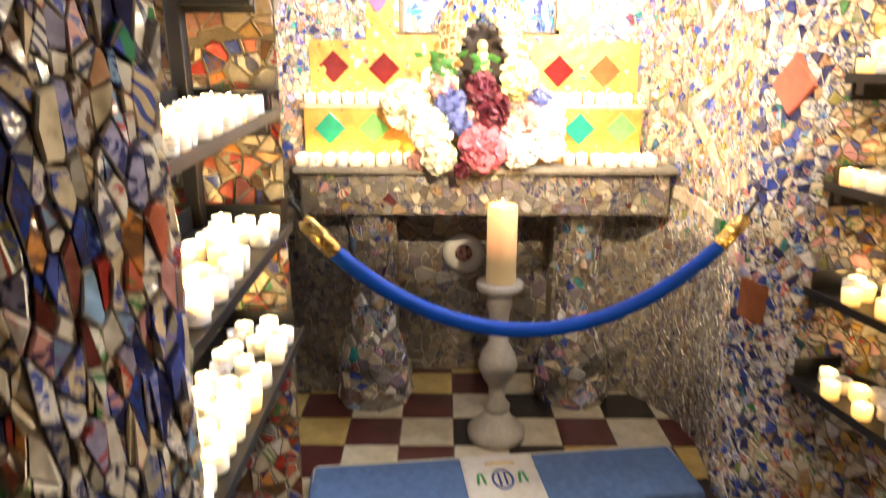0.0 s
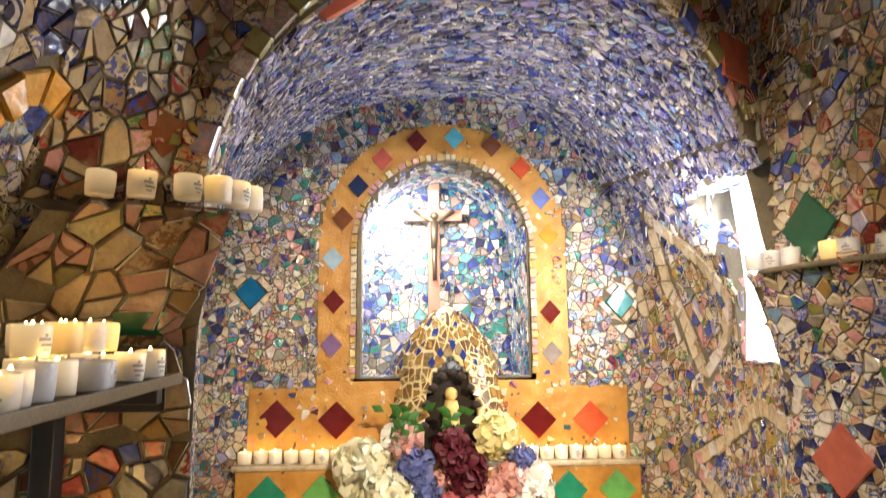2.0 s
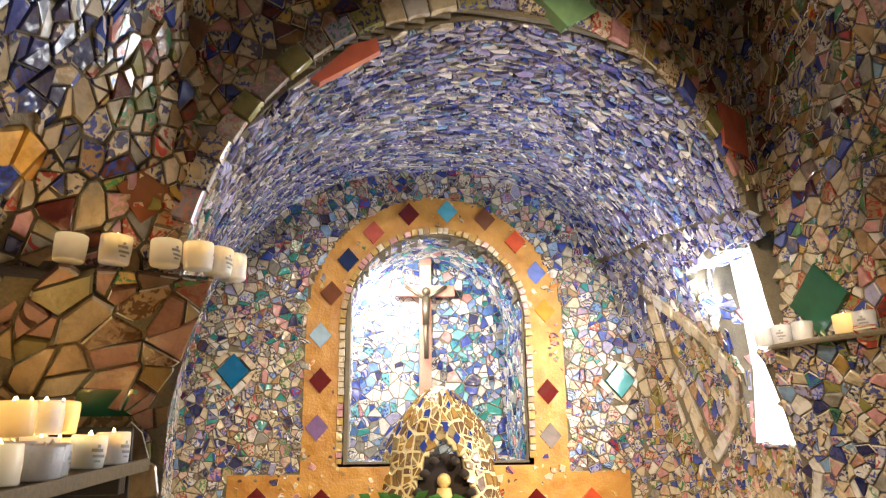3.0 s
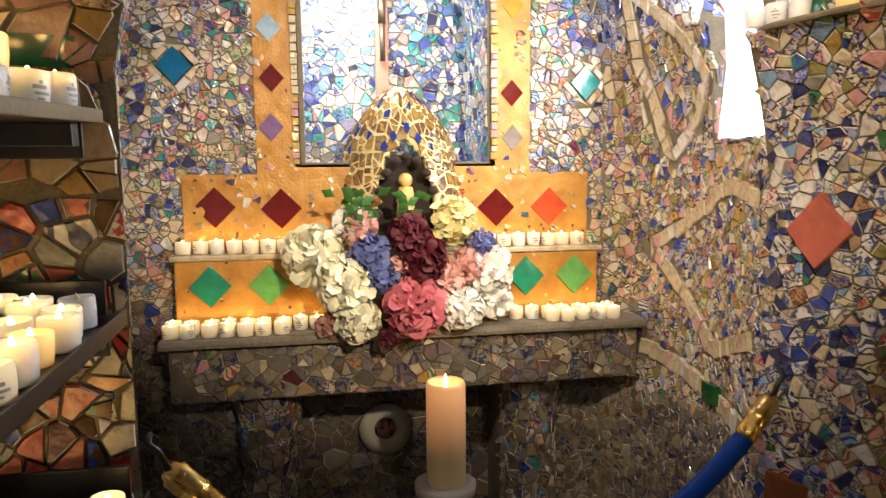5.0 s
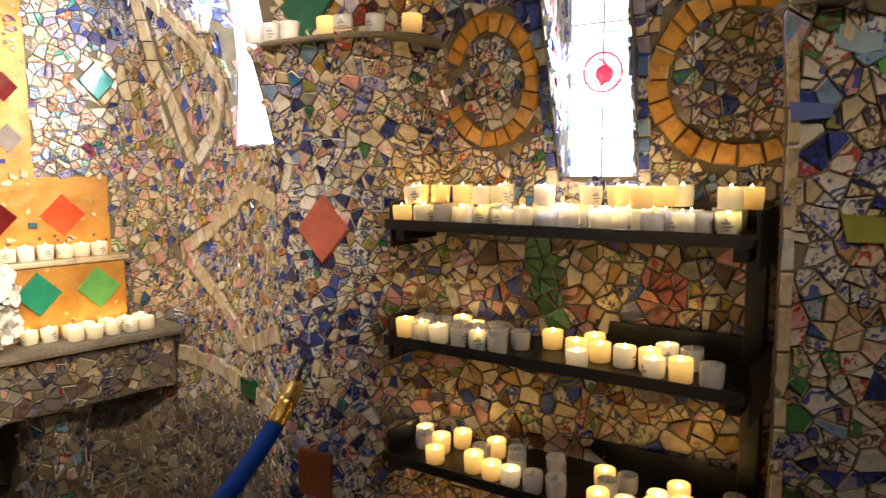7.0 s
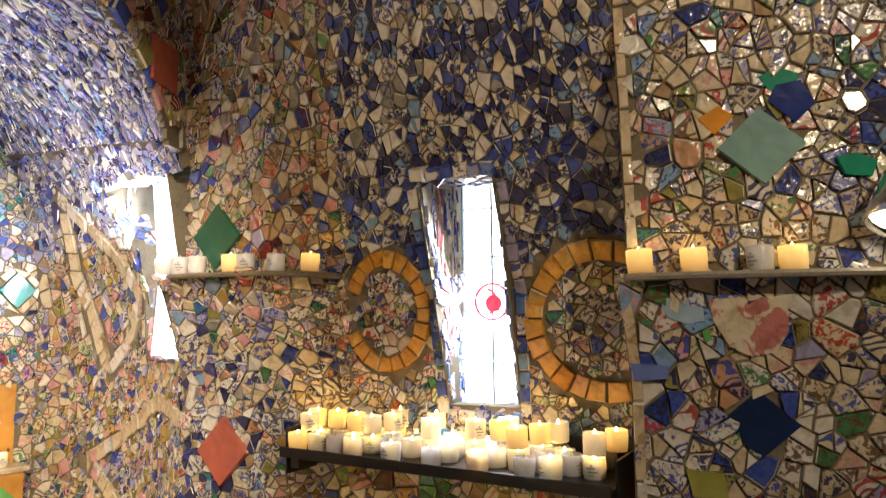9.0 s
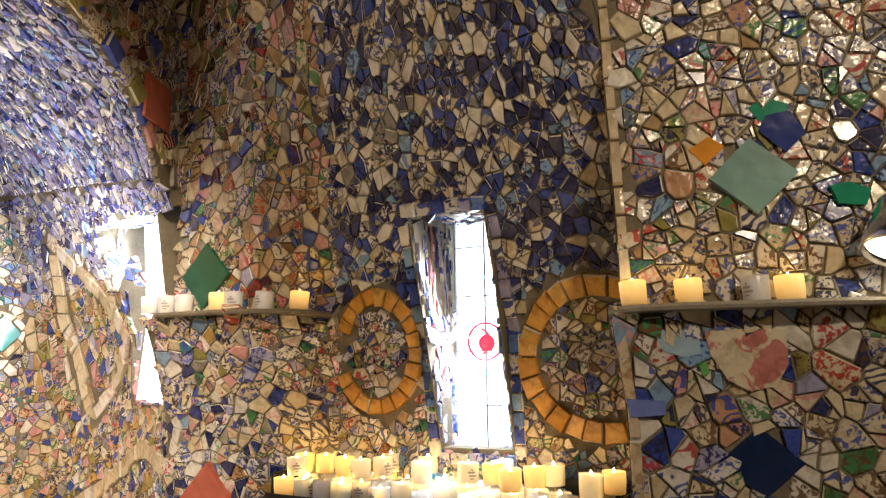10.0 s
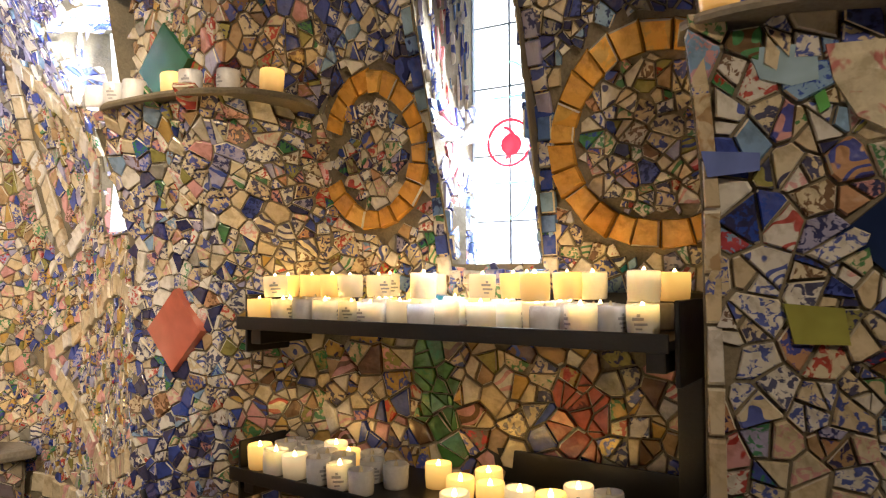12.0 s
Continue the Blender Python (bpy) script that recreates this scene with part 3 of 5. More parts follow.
def right_q(y, z):
    """The sheet's own coordinates for a place on the right-hand wall."""
    w = 0.5
    for _ in range(4):
        zs, b = mix(FRONT_Z, BACK_Z, w), mix(0.67, 0.86, w)
        if z <= zs:
            q = 2.2 + zs - z
        else:
            q = 2.2 * (1 - math.asin(min(1, ((z - zs) / b) ** (1 / 0.87))) / math.pi)
        yf = front_y(chancel(q, w)[0])
        w = (y - yf) / (BACK - yf)
    return q, w


INSIDE = (0.2, 2.0, 1.3)
W2 = [(1.70, 1.50), (2.25, 1.50), (2.22, 1.70), (2.235, 1.82), (2.27, 1.97), (2.05, 1.975), (1.70, 1.95)]


def inside_poly(poly, x, y):
    hit = False
    for (a, b), (c, d) in zip(poly, poly[1:] + poly[:1]):
        if (b > y) != (d > y) and x < (c - a) * (y - b) / (d - b) + a:
            hit = not hit
    return hit


def w2_hole(u, v):
    x, y, z = chancel(u, v)
    return x > 0.5 and y < 2.3 and inside_poly(W2, max(y, 1.72), z)


STAR = [(2.0, 1.36), (2.148, 1.39), (2.478, 1.20), (2.208, 0.94), (2.0, 1.02)]
LEAF = [(2.48, 1.97), (2.40, 1.88), (2.29, 1.76), (2.255, 1.665), (2.32, 1.56), (2.41, 1.462), (2.46, 1.60), (2.50, 1.74), (2.485, 1.95)]
LEDGE = [(2.50, 0.89), (2.20, 0.82), (1.98, 0.77)]
chancel_r = Mosaic("wall_chancel_east", chancel, INSIDE, "chancel side wall of cream and blue china with a star border")
chancel_r.body(1.75, 3.8, 0.0, 1.0, 0.02, w2_hole, 0.03)


def right_zone(u, v, p):
    if w2_hole(u, v) or near_line(STAR, p.y, p.z, 0.026) or near_line(LEAF, p.y, p.z, 0.026) or near_line(LEDGE, p.y, p.z, 0.03):
        return None
    if p.z > 1.86 + 0.15 * (2.2 - p.y):
        return M["vault"]
    if p.y < 2.02:
        return M["floral"] if rng.random() < 0.55 else M["navy"]
    # darker pieces low down towards the altar
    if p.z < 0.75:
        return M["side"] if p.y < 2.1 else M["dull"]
    return M["side"]


# the sheet's w is not in metres: a helper surface with metric depth


def metric(u, v):
    return chancel(u, v / 0.98)


chancel_r.S = metric
chancel_r.fill(1.75, 3.8, 0.0, 0.98, 0.023, lambda u, v, p: right_zone(u, v / 0.98, p), rng, 1.0, lambda u, v: 2.1 < u < 3.0 and 0.2 < v < 0.8)
for line, wide in ((STAR, 0.05), (LEAF, 0.045), (LEDGE, 0.055)):
    uv = [right_q(y, z) for y, z in line]
    chancel_r.band([(q, w * 0.98) for q, w in uv], wide, 0.045, M["strip"], rng)
q, w = right_q(2.20, 0.825)
chancel_r.tile(q, w * 0.98, 0.028, 0.055, M["t_bottle"], 0, 0.013, "green_tile")
chancel_r.done()
chancel_l = Mosaic("wall_chancel_west", metric, INSIDE, "chancel side wall of blue, white and teal china")
chancel_l.body(-1.6, 0.45, 0.0, 0.98, 0.04, None, 0.03)
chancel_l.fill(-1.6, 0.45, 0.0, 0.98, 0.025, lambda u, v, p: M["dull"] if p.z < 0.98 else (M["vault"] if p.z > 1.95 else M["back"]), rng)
chancel_l.done()
vault = Mosaic("ceiling_vault", metric, INSIDE, "chancel vault of blue and white china slivers")
vault.body(0.45, 1.75, 0.0, 0.98, 0.04, None, 0.03)
vault.fill(0.45, 1.75, 0.0, 0.98, 0.0185, lambda u, v, p: M["vault"], rng, 1.35, None, 0.002, 0.007, 0.22)
vault.done()

# ---- the nave: walls that lean in towards the ceiling ----
MID = Vector((0.25, 0.85, 0))
LEAN = [(0.0, 0.0), (1.65, 0.0), (1.9, 0.12), (2.2, 0.31), (2.5, 0.55)]


def lean(z):
    return float(np.interp(z, [a for a, _ in LEAN], [b for _, b in LEAN]))


def segment(points, factors, bulge=None, push=None):
    """A wall over a bent plan line: u runs along it, v is the height."""
    pts = [Vector((x, y, 0)) for x, y in points]
    lens = [0.0]
    for a, b in zip(pts, pts[1:]):
        lens.append(lens[-1] + (b - a).length)

    def S(u, v):
        x = float(np.interp(u, lens, [p.x for p in pts])) + min(u, 0.0) * (pts[1].x - pts[0].x) / lens[1]
        y = float(np.interp(u, lens, [p.y for p in pts])) + min(u, 0.0) * (pts[1].y - pts[0].y) / lens[1]
        k = float(np.interp(u, lens, factors)) * lean(v)
        p = Vector((x, y, 0)).lerp(MID, k)
        if bulge:
            d = bulge(u, v)
            if d:
                q = Vector(push) if push else MID - p
                q.z = 0
                p += q.normalized() * d
        return p.x, p.y, v
    return S, lens[-1]


NAVE = (0.25, 0.75, 1.35)
rng = random.Random(23)

# arch wall above the chancel opening
S, L = segment([(-0.46, 1.53), (0.10, 1.53)] + [(x, front_y(x)) for x in (0.25, 0.4, 0.55, 0.67, 0.77, 0.86, 0.95, 1.05)], [0.08] * 10)


def arch_line(x):
    t = (x - 0.22) / 0.62
    return FRONT_Z + 0.67 * max(0.0, 1 - abs(t) ** 2.3) ** (1 / 2.3) if abs(t) < 1 else 0.0


def arch_open(u, v):
    x = S(u, v)[0]
    return v < arch_line(x) + 0.004 or (x > 0.72 and v < 2.0)


arch = Mosaic("wall_chancel_arch", S, NAVE, "wall above the chancel arch of earth-coloured china")
arch.body(0, L, 1.5, 2.52, 0.012, arch_open, 0.012)
arch.fill(0, L, 1.5, 2.5, 0.028, lambda u, v, p: None if arch_open(u, v - 0.03) else M["brown"], rng, 1.0, lambda u, v: v < 2.45)
rim = []
for a in np.linspace(0.08, L - 0.08, 60):
    for _ in range(1):
        z = 2.0
        for _ in range(6):
            z = arch_line(S(a, z)[0]) + 0.028
        if z > 1.66 and (z > 2.03 or S(a, z)[0] < 0.3):
            rim.append((float(a), z))
arch.band(rim, 0.045, 0.05, M["side"], rng)
arch.piece((0.335, 2.158), [(0.268, 2.115), (0.285, 2.108), (0.392, 2.175), (0.385, 2.200), (0.34, 2.185)], M["t_coral"], rng, 0.014, 0.001, 0.04, True, "coral_tile")
for x, z, c, w in ((0.27, 2.30, "t_sage", 0.075), (0.70, 2.17, "t_coral", 0.06)):
    u = min((abs(S(a, z)[0] - x), a) for a in np.linspace(0, L, 200))[1]
    arch.tile(float(u), z, w, 0.05 if x > 0 else 0.032, M[c], 45 if x > 0 and x < 0.5 else 0, 0.016)
arch.done()

# east pier with its candle ledge
LEDGE_E = 1.705


def ledge_bulge(top, depth, low=0.28):
    def f(u, v):
        if v > top or v < top - low:
            return 0.0
        return depth * ((v - top + low) / low) ** 1.4
    return f


EAST_PIER = [(0.872, 1.935), (0.90, 1.84), (0.95, 1.70), (1.08, 1.575), (1.14, 1.53)]


def pier_bulge(u, v):
    side = min(1.0, max(0.0, (0.415 - u) / 0.10))
    return ledge_bulge(LEDGE_E, 0.135, 0.30)(u, v) * side


S, L = segment(EAST_PIER, [0.35, 0.5, 0.8, 1.0, 1.0], pier_bulge, (-0.85, -0.53, 0))
pier = Mosaic("wall_pier_east", S, NAVE, "pier of mixed floral china with a candle ledge")
pier.body(-0.09, L, 0.0, 2.52, 0.03, lambda u, v: u < 0 and v < 1.99, 0.03)


def pier_zone(u, v, p):
    if u < 0 and v < 2.0:
        return None
    if v > 1.75:
        return M["brown"] if rng.random() < 0.75 else M["floral"]
    if v < 1.25 and u > 0.26:
        return M["warm"]
    if v < 1.52 and u < 0.24:
        return M["navy"] if rng.random() < 0.5 else M["floral"]
    return M["floral"] if rng.random() < 0.7 else M["side"]


pier.fill(-0.09, L, 0.0, 2.5, 0.0235, pier_zone, rng, 1.0, lambda u, v: 1.1 < v < 2.2)
pier.tile(0.10, 1.805, 0.074, 0.078, M["t_forest"])
pier.tile(0.13, 1.30, 0.072, 0.082, M["t_coral"], 45, 0.013)
pier.tile(0.085, 0.69, 0.05, 0.06, M["t_rust"], 0, 0.013, "square_tile")
pier.done()
PIER = pier.S
# added block that keeps sky light out between vault and pier
core = part_box("wall_rib_core", (0.87, 1.945, 1.985), (1.20, 2.02, 2.56), MORTAR, None, 0)
tagged(core, "added mortar block that closes the gap between vault and pier", "wall", kind="structure")

# east alcove with its window
ALC = [(1.0768, 1.5833), (1.28, 0.84)]     # u = 0 is 5 cm from its west end
alc_line, L = segment(ALC, [1.0, 1.0])
L -= 0.05


def S(u, v):
    return alc_line(u + 0.05, v)




def w3_hole(u, v):
    if not 1.41 < v < 1.895:
        return False
    t = (v - 1.41) / 0.485
    return mix(0.228, 0.176, t) < u < mix(0.388, 0.372, t)


alcove = Mosaic("wall_alcove_east", S, NAVE, "alcove wall of navy and cream china round a narrow window")
alcove.body(-0.05, L, 0.0, 2.52, 0.02, w3_hole, 0.05)


def ellipse(cx, cy, a, b, n=40, t0=0.0, t1=2 * math.pi):
    return [(cx + a * math.cos(t), cy + b * math.sin(t)) for t in np.linspace(t0, t1, n)]


RING_L = ellipse(0.070, 1.622, 0.098, 0.122, 40, 2.75, -2.75)
RING_R = ellipse(0.572, 1.600, 0.152, 0.142, 44, 0.80, 2 * math.pi - 0.75)


def alcove_zone(u, v, p):
    if w3_hole(u, v) or near_line(RING_L, u, v, 0.024) or near_line(RING_R, u, v, 0.027):
        return None
    if inside_poly(RING_L, u, v) or inside_poly(RING_R, u, v):
        return M["floral"]
    if v > 1.72 + 0.03 * math.sin(u * 20):
        return M["navy"]
    if v < 1.32:
        if 1.10 < v < 1.30 and 0.16 < u + (v - 1.2) * 0.15 < 0.235:
            return M["leafy"]
        if 1.12 < v < 1.245 and 0.405 < u < 0.485:
            return M["terracotta"]
        return M["warm"]
    return M["floral"] if rng.random() < 0.75 else M["back"]


alcove.fill(-0.05, L, 0.0, 1.32, 0.030, alcove_zone, rng)
alcove.fill(-0.05, L, 1.32, 2.5, 0.0215, alcove_zone, rng, 1.0, lambda u, v: 1.45 < v < 1.72 or 1.72 < v < 2.0 and u > 0.35)
for pts in ([(0.214, 1.40), (0.160, 1.905)], [(0.402, 1.40), (0.387, 1.905)], [(0.16, 1.908), (0.385, 1.908)], [(0.21, 1.398), (0.405, 1.398)]):
    alcove.band(pts, 0.026, 0.034, M["reveal"], rng, False, 0.010)
alcove.band(RING_L, 0.038, 0.030, M["ring"], rng, False, 0.011)
alcove.band([p for p in RING_R if p[0] < L - 0.012], 0.044, 0.036, M["ring"], rng, False, 0.011)
alcove.done()

# its splayed reveal, glass and leading
OUT = Vector((0.959, 0.282, 0)).normalized()
ALONG = Vector((0.264, -0.965, 0)).normalized()
corner_in = [Vector(S(0.228, 1.41)), Vector(S(0.388, 1.41)), Vector(S(0.372, 1.895)), Vector(S(0.176, 1.895))]
gl = Vector((1.29, 1.30, 0))
corner_out = [gl - ALONG * 0.075 + Vector((0, 0, 1.405)), gl + ALONG * 0.075 + Vector((0, 0, 1.405)), gl + ALONG * 0.075 + Vector((0, 0, 1.93)), gl - ALONG * 0.075 + Vector((0, 0, 1.93))]


def sheet(a, b, c, d):
    """A flat patch between four corners, in metres along its first edge and across."""
    lu, lv = (b - a).length, (d - a).length

    def f(u, v):
        s, t = u / lu, v / lv
        p = a * (1 - s) * (1 - t) + b * s * (1 - t) + c * s * t + d * (1 - s) * t
        return p.x, p.y, p.z
    return f, lu, lv


def reveal(name, a, b, c, d, inside, zone, size=0.026):
    f, lu, lv = sheet(a, b, c, d)
    m = Mosaic(name, f, inside, "window reveal of white, blue and pink china")
    m.body(0, lu, 0, lv, 0.06, None, 0.003)
    m.fill(0, lu, 0, lv, size, zone, rng)
    m.done()


mid3 = sum(corner_in + corner_out, Vector()) / 8
REV = lambda u, v, p: M["reveal"]
reveal("window_1_reveal_left", corner_in[0], corner_in[3], corner_out[3], corner_out[0], mid3, lambda u, v, p: M["pink"] if 0.035 < v < 0.062 else M["reveal"], 0.024)
reveal("window_1_reveal_right", corner_in[1], corner_in[2], corner_out[2], corner_out[1], mid3, REV)
reveal("window_1_reveal_top", corner_in[3], corner_in[2], corner_out[2], corner_out[3], mid3, REV)
reveal("window_1_reveal_sill", corner_in[0], corner_in[1], corner_out[1], corner_out[0], mid3, REV)

LEAD = plain("lead", (0.16, 0.18, 0.20), 0.5, 0.3)
# clear, red and green glass glow by themselves in place of daylight
DAYLIGHT = glow("sky_emitting_glass", (0.90, 0.96, 1.0), (0.8, 0.85, 0.9), 2.2, 0.2)
FRAME_PAINT = plain("blue_grey_frame_paint", (0.30, 0.36, 0.44), 0.5, vary=0.2)
RED_GLASS = glow("red_glass", (0.9, 0.03, 0.06), (0.5, 0.02, 0.03), 1.2, 0.1)
GREEN_GLASS = glow("green_glass", (0.25, 0.55, 0.45), (0.1, 0.3, 0.25), 1.2, 0.1)


def window(name, centre, along, w, h, rose=False):
    """A leaded light standing upright at centre (its sill's middle)."""
    root = new(name)
    root.location = centre
    root.rotation_euler = (0, 0, math.atan2(along.y, along.x))
    tagged(root, "narrow leaded window with clear glass and a red rose" if rose else "narrow window of clear glass, its daylight emitted by the pane", "window", kind="structure")
    part_box("pane", (-w / 2, -0.004, 0), (w / 2, 0.0, h), DAYLIGHT, root, 0)
    for x in (-w / 2 - 0.006, w / 2 - 0.008):
        part_box("frame", (x, -0.014, 0), (x + 0.014, 0.012, h), FRAME_PAINT, root, 0.002)
    for z in (0.0, h * 0.19, h * 0.42, h * 0.66, h * 0.88, h):
        part_box("lead_bar", (-w / 2, -0.009, z - 0.0012), (w / 2, -0.005, z + 0.0012), LEAD, root, 0)
    part_box("lead_bar", (-0.0015, -0.010, 0), (0.0015, -0.006, h), LEAD, root, 0)
    if rose:
        zc = h * 0.46
        tube("red_ring", [(0.042 * math.cos(a), -0.012, zc + 0.042 * math.sin(a)) for a in np.linspace(0, 2 * math.pi, 28)], 0.0028, RED_GLASS, root, 6, closed_ends=False)
        tube("red_petal", [(-0.018 + 0.03 * math.cos(a), -0.012, zc + 0.03 * math.sin(a)) for a in np.linspace(-1.2, 1.3, 12)], 0.003, RED_GLASS, root, 6)
        lathe("red_rose", [(0.004, -0.0015), (0.020, -0.001), (0.020, 0.001), (0.004, 0.0015)], RED_GLASS, root, 14).matrix_local = pose(0.004, -0.013, zc - 0.004, 90, 0, 0)
        for s, z0 in ((1, h * 0.60), (-1, h * 0.34)):
            tube("green_arc", [(0.045 * math.cos(a), -0.012, z0 + s * 0.075 * math.sin(a)) for a in np.linspace(0, math.pi / 2, 10)], 0.002, GREEN_GLASS, root, 6)
            tube("green_arc", [(-0.03, -0.012, z0 + s * 0.01), (0.035, -0.012, z0 + s * 0.01)], 0.002, GREEN_GLASS, root, 6)
    return root


window("window_1", gl + OUT * 0.004 + Vector((0, 0, 1.40)), ALONG, 0.16, 0.53, True)

# chancel window: deep reveal to glass that emits its own daylight
W2_EDGE = [(1.93, 1.50), (2.25, 1.50), (2.22, 1.70), (2.235, 1.82), (2.27, 1.97), (2.05, 1.975), (1.93, 1.965)]
w2_in = [Vector(chancel(*right_q(y, z))) for y, z in W2_EDGE]
w2_out = [Vector((0.937, p.y - 0.004, p.z + (0.03 if p.z > 1.9 else -0.004))) for p in w2_in]
mid2 = sum(w2_in + w2_out, Vector()) / (2 * len(w2_in))
for i in range(len(W2_EDGE)):
    j = (i + 1) % len(W2_EDGE)
    reveal("window_2_reveal", w2_in[i], w2_in[j], w2_out[j], w2_out[i], mid2, lambda u, v, p: M["pink"] if p.x > 0.918 else M["reveal"], 0.028)
root = new("window_2")
tagged(root, "small splayed chancel window, its washed-out daylight emitted by the pane", "window", kind="structure")
mesh_object("pane", [tuple(p) for p in w2_out], [tuple(range(len(w2_out)))], [glow("sky_emitting_chancel_glass", (0.88, 0.95, 1.0), (0.8, 0.85, 0.9), 2.2, 0.2)], None, False, root)

# south-east wall with the second candle ledge
S, L = segment([(1.045, 0.845), (1.115, 0.71), (1.185, 0.57), (1.33, 0.28), (1.60, -0.25)], [0.12, 0.14, 0.18, 0.22, 0.3], ledge_bulge(1.675, 0.045, 0.2))
SE = S
SE_TILES = [(0.22, 1.874, 0.070, 0.064, "t_celadon"), (0.19, 1.439, 0.062, 0.054, "t_navy")]
se = Mosaic("wall_south_east", S, NAVE, "wall of large floral china fragments with a candle ledge")
se.body(0, L, 0.0, 2.52, 0.04, None, 0.012)
se.fill(0, L, 0.0, 2.5, 0.0285, lambda u, v, p: None if any(in_diamond(u, v, a, b, w * 0.95, h * 0.95) for a, b, w, h, _ in SE_TILES) else M["floral"], rng, 1.0, lambda u, v: 0.9 < v < 2.3 and u < 0.75, 0.0022, 0.006, 0.14)
for a, b, w, h, c in SE_TILES:
    se.tile(a, b, w, h, M[c])
for name, mat, poly in (("plate_fragment", M["platter"], [(0.135, 1.637), (0.137, 1.60), (0.155, 1.56), (0.185, 1.543), (0.225, 1.550), (0.25, 1.585), (0.256, 1.637)]),
                        ("blue_fragment", M["t_pale"], [(0.060, 1.638), (0.068, 1.605), (0.10, 1.595), (0.128, 1.600), (0.131, 1.638)]),
                        ("blue_fragment", M["t_peri"], [(0.0, 1.535), (0.004, 1.505), (0.06, 1.510), (0.062, 1.530)]),
                        ("leaf_fragment", M["t_lime"], [(0.118, 1.585), (0.122, 1.565), (0.134, 1.572), (0.130, 1.592)]),
                        ("lime_fragment", M["t_olive"], [(0.075, 1.37), (0.085, 1.325), (0.14, 1.325), (0.135, 1.365)]),
                        ("yellow_fragment", M["t_amber"], [(0.125, 1.925), (0.15, 1.895), (0.185, 1.925), (0.16, 1.945)]),
                        ("cobalt_fragment", M["t_cobalt"], [(0.235, 1.945), (0.275, 1.905), (0.31, 1.935), (0.29, 1.975), (0.25, 1.97)]),
                        ("green_fragment", M["t_green"], [(0.225, 1.985), (0.24, 1.96), (0.285, 1.962), (0.29, 1.985), (0.255, 2.0)]),
                        ("green_fragment", M["t_green"], [(0.325, 1.85), (0.335, 1.82), (0.375, 1.815), (0.385, 1.84), (0.355, 1.855)])):
    c = (sum(p[0] for p in poly) / len(poly), sum(p[1] for p in poly) / len(poly))
    se.piece(c, poly, mat, rng, 0.012, 0.001, 0.04, True, name)
se.band([(0.010, 0.9), (0.010, 2.45)], 0.018, 0.06, M["strip"], rng, False, 0.008)
se.done()


def ledge_slab(name, surface, u0, u1, z, depth, material, thick=0.010, sink=0.03):
    """A thin slab that follows a wall, rounded off at both ends."""
    vs, fs, k = [], [], 24
    for i in range(k + 1):
        t = i / k
        u = u0 + (u1 - u0) * t
        p, q = Vector(surface(u, z + 0.03)), Vector(surface(u + 0.01, z + 0.03))
        d = q - p
        out = Vector((d.y, -d.x, 0)).normalized()
        if out.dot(Vector(NAVE) - p) < 0:
            out = -out
        reach = depth * min(1.0, 0.25 + 1.6 * math.sqrt(max(0.0, t * (1 - t)) * 1.2))
        for r, dz in ((-sink, 0), (reach, 0.0), (reach + 0.003, -thick * 0.5), (reach, -thick), (-sink, -thick)):
            c = p + out * r
            vs.append((c.x, c.y, z + dz))
    for i in range(k):
        for j in range(5):
            a, b = i * 5 + j, i * 5 + (j + 1) % 5
            fs.append((a, b, b + 5, a + 5))
    fs += [(4, 3, 2, 1, 0), tuple(k * 5 + j for j in range(5))]
    ob = mesh_object(name, vs, fs, [material])
    tagged(ob, "thin grey cement ledge along the mosaic wall, holding candles", "ledge", kind="structure")
    return ob


LEDGE_CEMENT = plain("ledge_cement", (0.33, 0.30, 0.25), 0.7, vary=0.3, scale=40, bump=0.6)
ledge_slab("ledge_east", PIER, 0.0, 0.42, LEDGE_E + 0.004, 0.135, MORTAR, 0.010)
ledge_slab("ledge_south_east", SE, -0.02, 0.42, 1.674, 0.075, LEDGE_CEMENT)
S, L = segment([(1.285, 0.845), (1.06, 0.835)], [0.9, 0.12])
ret = Mosaic("wall_alcove_return", S, (1.15, 1.2, 1.3), "narrow return of the alcove in cream china")
ret.body(0, L, 0.0, 2.52, 0.06, None, 0.004)
ret.fill(0, L, 0.0, 2.5, 0.045, lambda u, v, p: M["floral"], rng)
ret.done()

# west pier (faces the camera) with its ledge
S, L = segment([(-0.66, 1.45), (-0.52, 1.50), (-0.37, 1.54)], [1.0, 0.6, 0.08], ledge_bulge(1.76, 0.10, 0.20))
wp = Mosaic("wall_pier_west", S, NAVE, "pier of large plate fragments with a candle ledge")
wp.body(0, L, 0.0, 2.52, 0.03, None, 0.05)


def wp_zone(u, v, p):
    return M["rock"] if 1.40 < v < 1.755 else (M["red"] if v < 1.4 else M["brown"])


wp.fill(0, L, 1.40, 1.76, 0.040, wp_zone, rng, 1.1, lambda u, v: True, 0.002, 0.009)
wp.fill(0, L, 0.0, 1.40, 0.034, wp_zone, rng, 1.0, lambda u, v: v > 0.9, 0.003, 0.007)
wp.fill(0, L, 1.76, 2.5, 0.031, wp_zone, rng, 1.0, lambda u, v: True, 0.003, 0.007)
wp.tile(0.22, 1.90, 0.06, 0.05, M["t_rust"])
wp.tile(0.215, 1.585, 0.042, 0.02, M["t_forest"], 0, 0.012)
wp.done()

# west alcove
WA = [(-0.84, 0.68), (-0.637, 1.55)]
S, L = segment(WA, [1.0, 1.0])


def w4_hole(u, v):
    return 0.50 < u < 0.68 and 1.14 < v < 1.50


wa = Mosaic("wall_alcove_west", S, NAVE, "alcove wall of blue and white china round a window")
